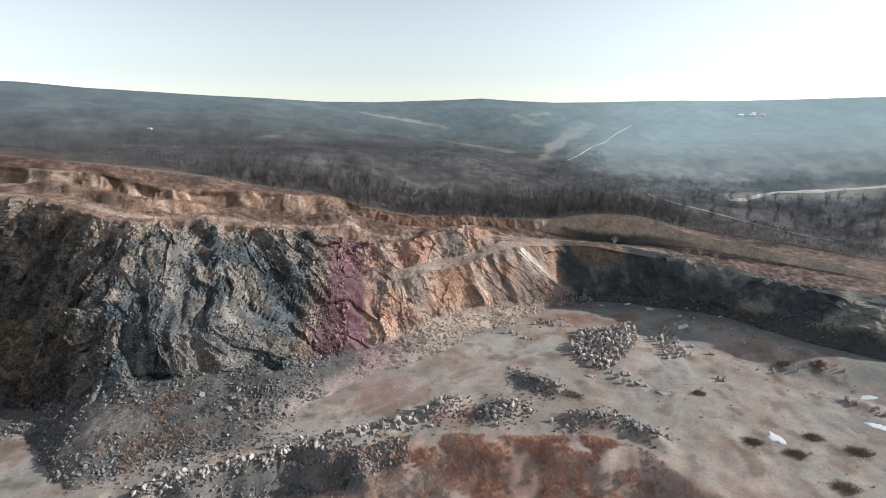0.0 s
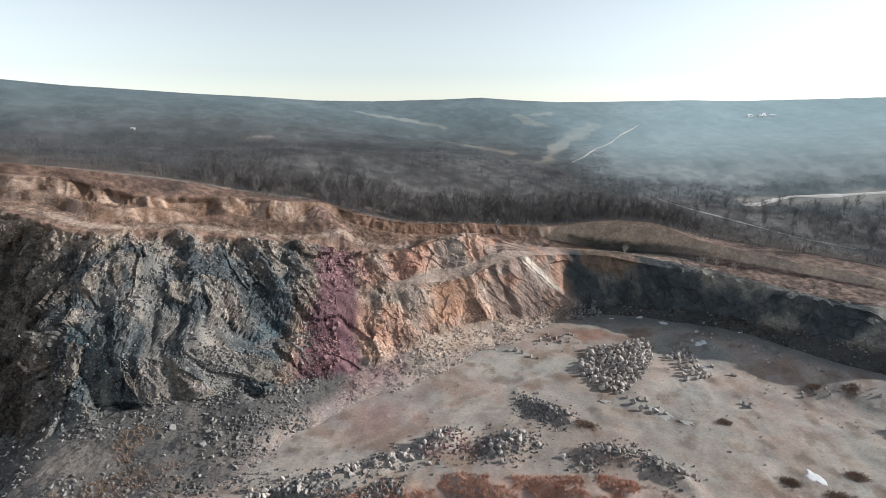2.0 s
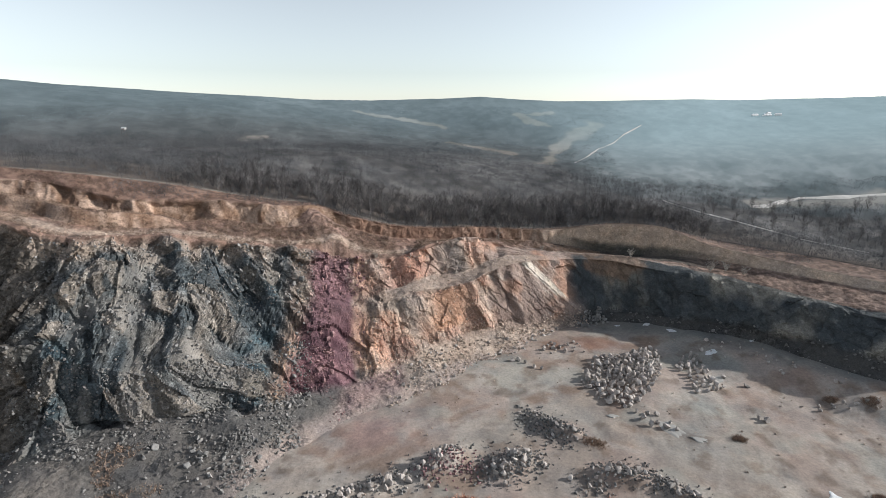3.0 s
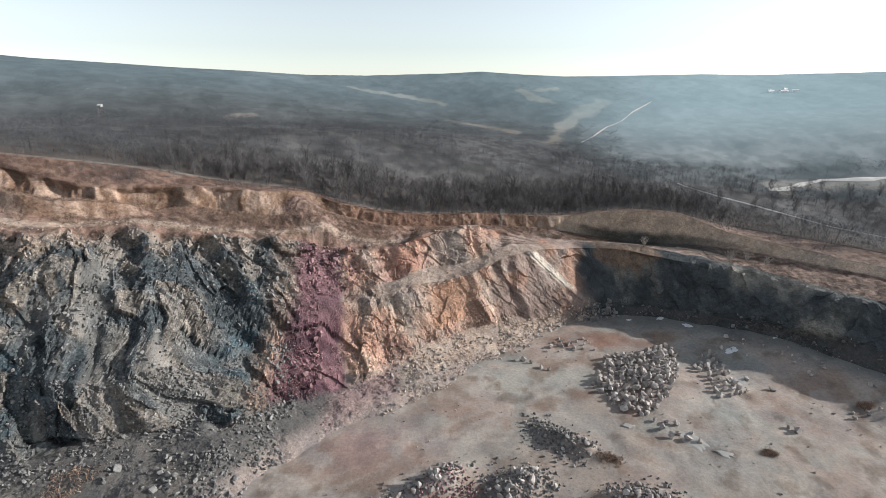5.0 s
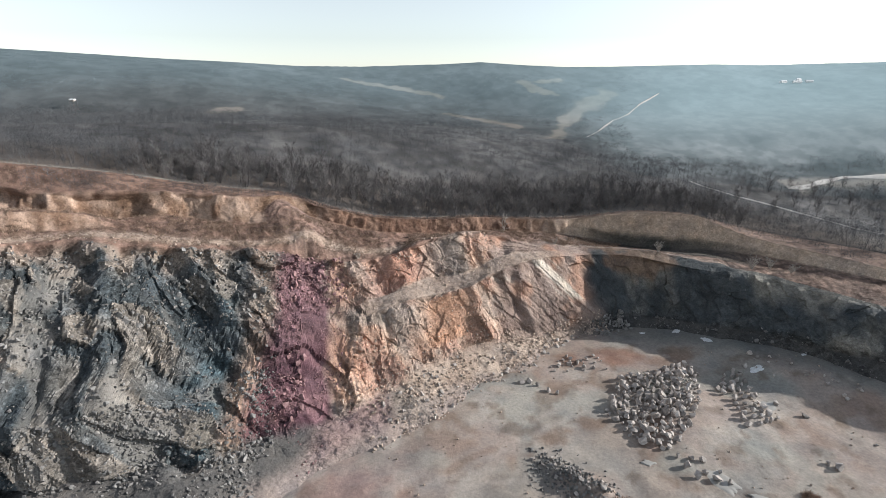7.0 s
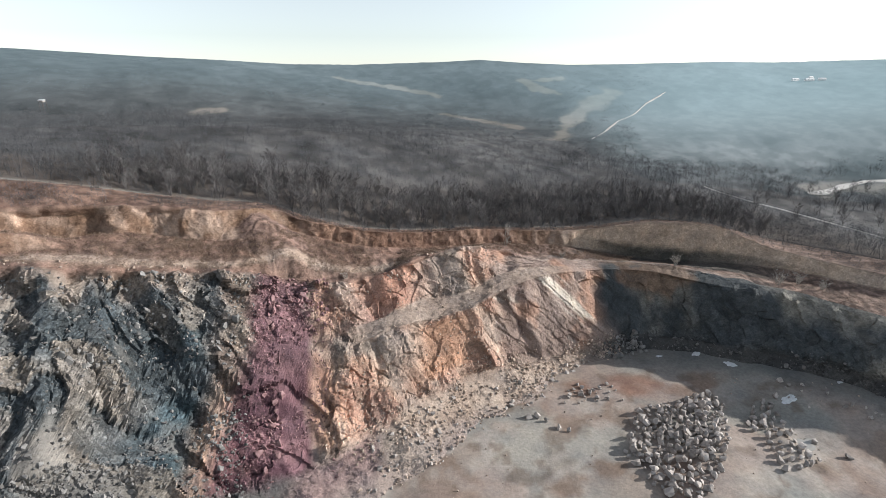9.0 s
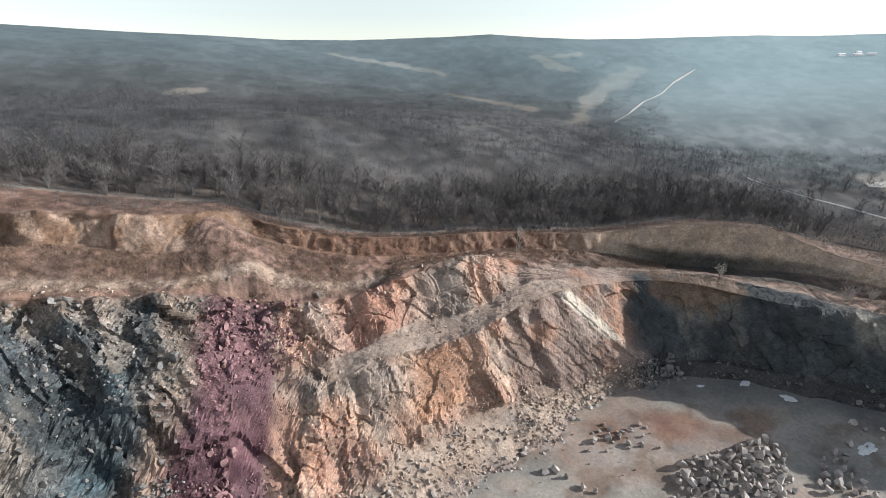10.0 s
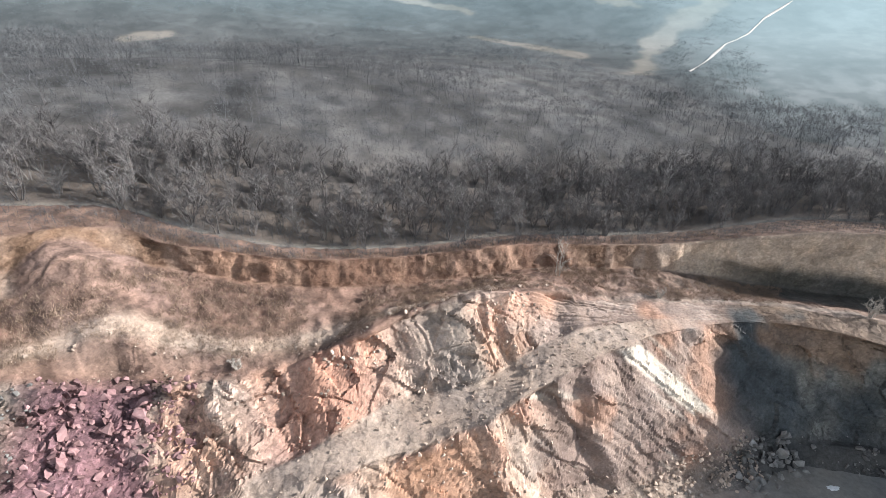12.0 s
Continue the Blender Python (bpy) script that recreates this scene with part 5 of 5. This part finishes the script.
def open_land(x, y):
    """Clearings, fields and roads that carry no trees."""
    p = np.c_[x, y]
    bare = np.zeros(len(x), bool)
    for x0, y0, x1, y1, w, sd in CLEARINGS:
        d = np.array([x1 - x0, y1 - y0], float)
        t = np.clip(((p - (x0, y0)) @ d) / (d @ d), 0, 1)
        bare |= np.hypot(*(p - (x0, y0) - t[:, None] * d).T) < w
    for line, w in ((STREAM, 2.4), (ROAD, 3.5), (BROOK, 3)):
        for (x0, y0), (x1, y1) in zip(line[:-1], line[1:]):
            d = np.array([x1 - x0, y1 - y0], float)
            t = np.clip(((p - (x0, y0)) @ d) / (d @ d), 0, 1)
            bare |= np.hypot(*(p - (x0, y0) - t[:, None] * d).T) < w
    _, u, v = fan(x, y)
    bare |= (u + 0.12 * fbm(np.c_[x, y, 0 * x], 30, 155, 3) > 0.36) & (v > 0.62 + 0.05 * fbm(np.c_[x, y, 0 * x], 25, 157, 3))
    return bare


STREAM = ((60, 246), (64, 251), (68, 256), (72, 262), (78, 270), (82, 273), (88, 279), (97, 290), (111, 303))
ROAD = ((120, 207), (126, 208), (136, 213), (146, 216), (164, 216), (197, 218))
BROOK = ((85, 205), (96, 196), (110, 187), (123, 178), (139, 171))


def woods(name, label, v0, v1, gap, protos, mat, start=None, sink=0.2):
    """One belt of woodland between two shares of the way to the skyline; trees are shrunk with depth to fit the
    camera's view.
    """
    m = int(700 / gap)
    xs_, ys_ = np.meshgrid((np.arange(m) - m / 2) * gap, 100 + np.arange(int(250 / gap)) * gap)
    x, y = xs_.ravel(), ys_.ravel()
    x = x + rng.uniform(-0.5, 0.5, len(x)) * gap
    y = y + rng.uniform(-0.5, 0.5, len(y)) * gap
    _, u, v = fan(x, y)
    y_edge = at_x(7, np.clip(x, -118, 180))[0]
    ok = (v > v0) & (v < v1) & (np.abs(u) < 1.15) & (y > y_edge + 0.8) & ~open_land(x, y)
    if start is not None:
        ok &= ~inside(start, x, y)
    ok &= fbm(np.c_[x, y, 0 * x], gap * 5, 151, 2) > -0.32
    x, y, v = x[ok], y[ok], v[ok]
    z = ground_z(x, y) - sink
    s = np.interp(v, [0.42, 0.5, 0.6, 0.7, 0.8, 0.95], [1.0, 0.8, 0.58, 0.42, 0.33, 0.26])
    s = s * rng.uniform(0.65, 1.4, len(x)) * (1 + 0.5 * fbm(np.c_[x, y, 0 * x], 14, 153, 3))
    a = rng.uniform(0, 6.28, len(x))
    mats = np.zeros((len(x), 3, 3))
    mats[:, 0, 0] = mats[:, 1, 1] = np.cos(a) * s
    mats[:, 1, 0], mats[:, 0, 1] = np.sin(a) * s, -np.sin(a) * s
    mats[:, 2, 2] = s
    v, f = joined(protos, np.c_[x, y, z], mats)
    return tagged(new(name, mesh_np(name, v, f, mat)), label, "woodland", kind="stuff")


_hull = np.array(spots)
NEAR_WOOD = ((-64, 132), (-30, 146), (0, 152), (40, 167), (80, 172), (80, float(_hull[_hull[:, 0] > 40][:, 1].max())), (20, float(_hull[np.abs(_hull[:, 0] - 10) < 20][:, 1].max())), (-55, float(_hull[_hull[:, 0] < -40][:, 1].max())))
woods("near_woodland", "dense grey-brown leafless woodland behind the quarry", 0.3, 0.54, 2.3, [sliver_proto(600 + k, 5.2, 3, 120, 0.024, 0.42) for k in range(10)], WOOD_STUFF, NEAR_WOOD)
woods("hillside_woodland", "leafless woodland covering the nearer slopes", 0.54, 0.66, 1.9, [sliver_proto(620 + k, 5.6, 2, 80, 0.04, 0.48) for k in range(10)], WOOD_STUFF)
woods("valley_woodland", "leafless woodland on the valley sides, greyed as painted haze", 0.66, 0.78, 1.7, [sliver_proto(630 + k, 6.0, 0, 46, 0.07, 0.55) for k in range(10)], WOOD_MID, sink=0.4)
woods("far_woodland", "leafless woodland on the far hills, painted blue-grey as haze", 0.78, 0.95, 2.2, [sliver_proto(640 + k, 6.5, 0, 30, 0.14, 0.7) for k in range(10)], WOOD_FAR, sink=0.6)

# low thicket between the first trees
n = 4200
xy = np.c_[rng.uniform(-95, 180, n), np.zeros(n)]
xy[:, 1] = at_x(7, xy[:, 0])[0] + 0.5 + 24 * rng.random(n) ** 1.4
tall = rng.uniform(0.7, 1.35, n)
a = rng.uniform(0, 6.28, n)
mats = np.zeros((n, 3, 3))
mats[:, 0, 0] = mats[:, 1, 1] = np.cos(a) * tall
mats[:, 1, 0], mats[:, 0, 1] = np.sin(a) * tall, -np.sin(a) * tall
mats[:, 2, 2] = tall
v, f = joined([sliver_proto(660 + k, 2.4, 3, 46, 0.016, 0.5) for k in range(8)], np.c_[xy, ground_z(xy[:, 0], xy[:, 1]) - 0.3], mats)
tagged(new("thicket", mesh_np("thicket", v, f, WOOD_STUFF)), "low leafless thicket under the first trees of the wood", "undergrowth", kind="stuff")

pl = on_wall(1500, 6.1, 6.98, 3.0, 20.0)
n = len(pl)
tall = rng.uniform(0.5, 1.1, n)
a = rng.uniform(0, 6.28, n)
mats = np.zeros((n, 3, 3))
mats[:, 0, 0] = mats[:, 1, 1] = np.cos(a) * tall
mats[:, 1, 0], mats[:, 0, 1] = np.sin(a) * tall, -np.sin(a) * tall
mats[:, 2, 2] = tall
v, f = joined([sliver_proto(670 + k, 2.4, 3, 46, 0.016, 0.5) for k in range(8)], pl - np.array([0, 0, 0.2]), mats)
tagged(new("thicket", mesh_np("thicket", v, f, WOOD_STUFF)), "low leafless scrub along the crest of the bank", "undergrowth", kind="stuff")

# ---------------------------------------------------------------- brush and dry grass


def tufts(name, label, places, height, mat, blades=5, width=0.03):
    protos = []
    for k in range(6):
        r = np.random.default_rng(700 + k)
        v, f = [], []
        for _ in range(blades):
            t = np.array([r.normal() * 0.5, r.normal() * 0.5, 1.0])
            twig(v, f, r.normal(size=3) * (0.25, 0.25, 0), t * r.uniform(0.6, 1.0), width, r.normal(size=3))
        protos.append((np.array(v), np.array(f)))
    n = len(places)
    a = rng.uniform(0, 6.28, n)
    s = height * rng.uniform(0.6, 1.3, n)
    mats = np.zeros((n, 3, 3))
    mats[:, 0, 0] = mats[:, 1, 1] = np.cos(a) * s
    mats[:, 1, 0], mats[:, 0, 1] = np.sin(a) * s, -np.sin(a) * s
    mats[:, 2, 2] = s
    v, f = joined(protos, places - np.array([0, 0, 0.05]), mats)
    return tagged(new(name, mesh_np(name, v, f, mat)), label, "undergrowth", kind="stuff")


n = 26000
xy = np.c_[rng.uniform(-24, 50, n), rng.uniform(52, 88, n)]
dens = fbm(np.c_[xy, 0 * xy[:, 0]], 5, 161, 3) + 0.3 * smooth(86, 74, xy[:, 1]) - 0.08
fade = smooth(-24, -14, xy[:, 0]) * smooth(50, 36, xy[:, 0]) * smooth(52, 64, xy[:, 1])
dens = dens - 0.6 * (1 - fade)
low_ = (xy[:, 1] < drop_edge(xy[:, 0], xy[:, 1]) + 0.5) & (xy[:, 0] > -22)
rust_ = fbm(np.c_[xy, 0 * xy[:, 0]], 7, 167, 3) > 0.06
tufts("red_brush", "rust-red dry brush on the lower ground", on_floor(xy[(dens > -0.12) & low_ & rust_]), 0.6, BRUSH_RED, 8, 0.06)
tufts("tan_brush", "faded pinkish-tan dry grass among the brush", on_floor(xy[(dens > -0.1) & low_ & ~rust_]), 0.5, BRUSH_PINK, 8, 0.05)
pl = on_wall(1500, 0.05, 0.75, 2.6, 4.9)
pl = pl[fbm(pl, 6, 163, 2) > 0.02]
tufts("scree_brush", "rust-brown dry brush growing on the scree", pl, 0.8, BRUSH_DARK, 7, 0.05)
pl = on_wall(26000, 4.12, 4.96, 1.5, 16.5)
pl = pl[fbm(pl, 5, 165, 3) > -0.05]
tufts("bench_grass", "dry brown grass on the sloping benches", pl, 0.45, BRUSH_TAN, 5, 0.03)
pl = on_wall(6500, 4.35, 4.97, 1.5, 14.5)
pl = pl[fbm(pl, 3, 169, 3) > 0.1]
tufts("bench_tussocks", "dark brown tussocks of dead weeds on the bench", pl, 0.6, BRUSH_DARK, 6, 0.04)
pl = on_wall(5000, 6.0, 6.95, 1.5, 20.0)
tufts("bank_grass", "dry pale grass along the woods' edge", pl, 0.45, BRUSH_TAN, 5, 0.03)
for x, y, w in ((66.3, 78, 2.0), (78.6, 79, 2.4), (60.3, 81.3, 1.8), (69, 69.8, 2.4), (73, 83, 1.6), (58, 98, 1.2), (29, 95.5, 2.2), (92, 109, 2.0), (86, 112, 1.5)):
    m = 260
    q = np.c_[x + rng.normal(size=m) * w * 0.45, y + rng.normal(size=m) * w * 0.3]
    tagged(tufts("shrub", "low dark-brown leafless shrub on the pit floor", on_floor(q), 0.7, BRUSH_DARK, 6, 0.035), category="shrub", group="shrubs on the pit floor", kind="thing")

# ---------------------------------------------------------------- far roads, stream, sheds and tower


def ribbon(name, label, cat, line, width, mat, lift, gaps=True):
    p = np.array(line, float)
    seg = np.r_[0, np.cumsum(np.linalg.norm(np.diff(p, axis=0), axis=1))]
    t = np.linspace(0, seg[-1], int(seg[-1] / 1.5) + 2)
    c = np.c_[np.interp(t, seg, p[:, 0]), np.interp(t, seg, p[:, 1])]
    d = np.gradient(c, axis=0)
    nrm = np.c_[-d[:, 1], d[:, 0]] / (np.linalg.norm(d, axis=1, keepdims=True) + 1e-9)
    w = width * np.clip(0.75 + 1.1 * vnoise(np.c_[c, 0 * t], 9, 171), 0.06 if gaps else 0.7, 1.3)[:, None]
    rows_ = []
    for k in (-1, -0.4, 0.4, 1):
        q = c + nrm * w * k / 2
        rows_.append(np.c_[q, ground_z(q[:, 0], q[:, 1]) + lift * (1 if abs(k) < 1 else 0.3)])
    return tagged(new(name, mesh_np(name, np.concatenate(rows_), grid_faces(4, len(t)), mat, shade=True)), label, cat, kind="structure")


# glint of the water painted as the matt pale track colour
ribbon("stream", "pale stream in the valley floor with its glint painted on", "stream", STREAM, 0.75, TRACK, 0.25)
ribbon("road", "pale gravel road crossing the valley", "road", ROAD, 2.2, TRACK, 0.4, False)
ribbon("brook", "narrow pale brook among bare trees", "stream", BROOK, 0.6, TRACK, 0.2)


def box_mesh(name, sx, sy, sz, mat, z0=0.0, bevel=0.06):
    bm = bmesh.new()
    bmesh.ops.create_cube(bm, size=1.0, matrix=Matrix.Translation((0, 0, z0 + sz / 2)) @ Matrix.Diagonal((sx, sy, sz, 1)))
    bmesh.ops.bevel(bm, geom=bm.edges[:], offset=bevel, segments=1, affect="EDGES")
    me = bpy.data.meshes.new(name)
    bm.to_mesh(me)
    bm.free()
    me.materials.append(mat)
    return me


def gable_mesh(name, sx, sy, h, z0, mat):
    v = [(-sx / 2, -sy / 2, z0), (sx / 2, -sy / 2, z0), (sx / 2, sy / 2, z0), (-sx / 2, sy / 2, z0), (-sx / 2, 0, z0 + h), (sx / 2, 0, z0 + h)]
    bm = bmesh.new()
    vs = [bm.verts.new(p) for p in v]
    for q in ((0, 1, 5, 4), (2, 3, 4, 5), (1, 2, 5), (3, 0, 4), (3, 2, 1, 0)):
        bm.faces.new([vs[i] for i in q])
    me = bpy.data.meshes.new(name)
    bm.to_mesh(me)
    bm.free()
    me.materials.append(mat)
    return me


ROOF = grain_material("pale_metal_roof", (0.66, 0.67, 0.68), (0.8, 0.8, 0.8), 4.0, 0.0, 0.45)
# sheds are shrunk along with the pulled-in hills to fit the camera's view
for x, y, sx, sy, t in ((178, 310, 3.6, 1.4, 15), (184.5, 309, 4.4, 1.6, 5), (191, 309.5, 3.2, 1.7, -10), (187, 312, 2.6, 1.3, 20)):
    shed = tagged(new("shed"), "long white farm shed on the hill, shrunk to fit the camera's view", "shed", "farm sheds on the hill")
    shed.matrix_basis = pose(x, y, ground_at(x, y), 0, 0, t)
    part("wall", box_mesh("wall", sx, sy, 0.8, WHITE_PAINT, 0.0, 0.03), shed)
    part("roof", gable_mesh("roof", sx + 0.2, sy + 0.2, 0.5, 0.8, ROOF), shed, "pale metal gable roof")
tower = tagged(new("lookout_tower"), "small white tower standing above the bare trees", "tower")
tower.location = (-128, 217, ground_at(-128, 217) - 0.8)
for dx in (-0.7, 0.7):
    for dy in (-0.7, 0.7):
        part("leg", box_mesh("leg", 0.09, 0.09, 3.8, BARK, 0.0, 0.01), tower, "", Matrix.Translation((dx, dy, 0)))
part("cabin", box_mesh("cabin", 1.3, 1.3, 0.6, STONE, 3.8), tower)
part("roof", gable_mesh("roof", 1.7, 1.6, 0.3, 4.4, ROOF), tower)
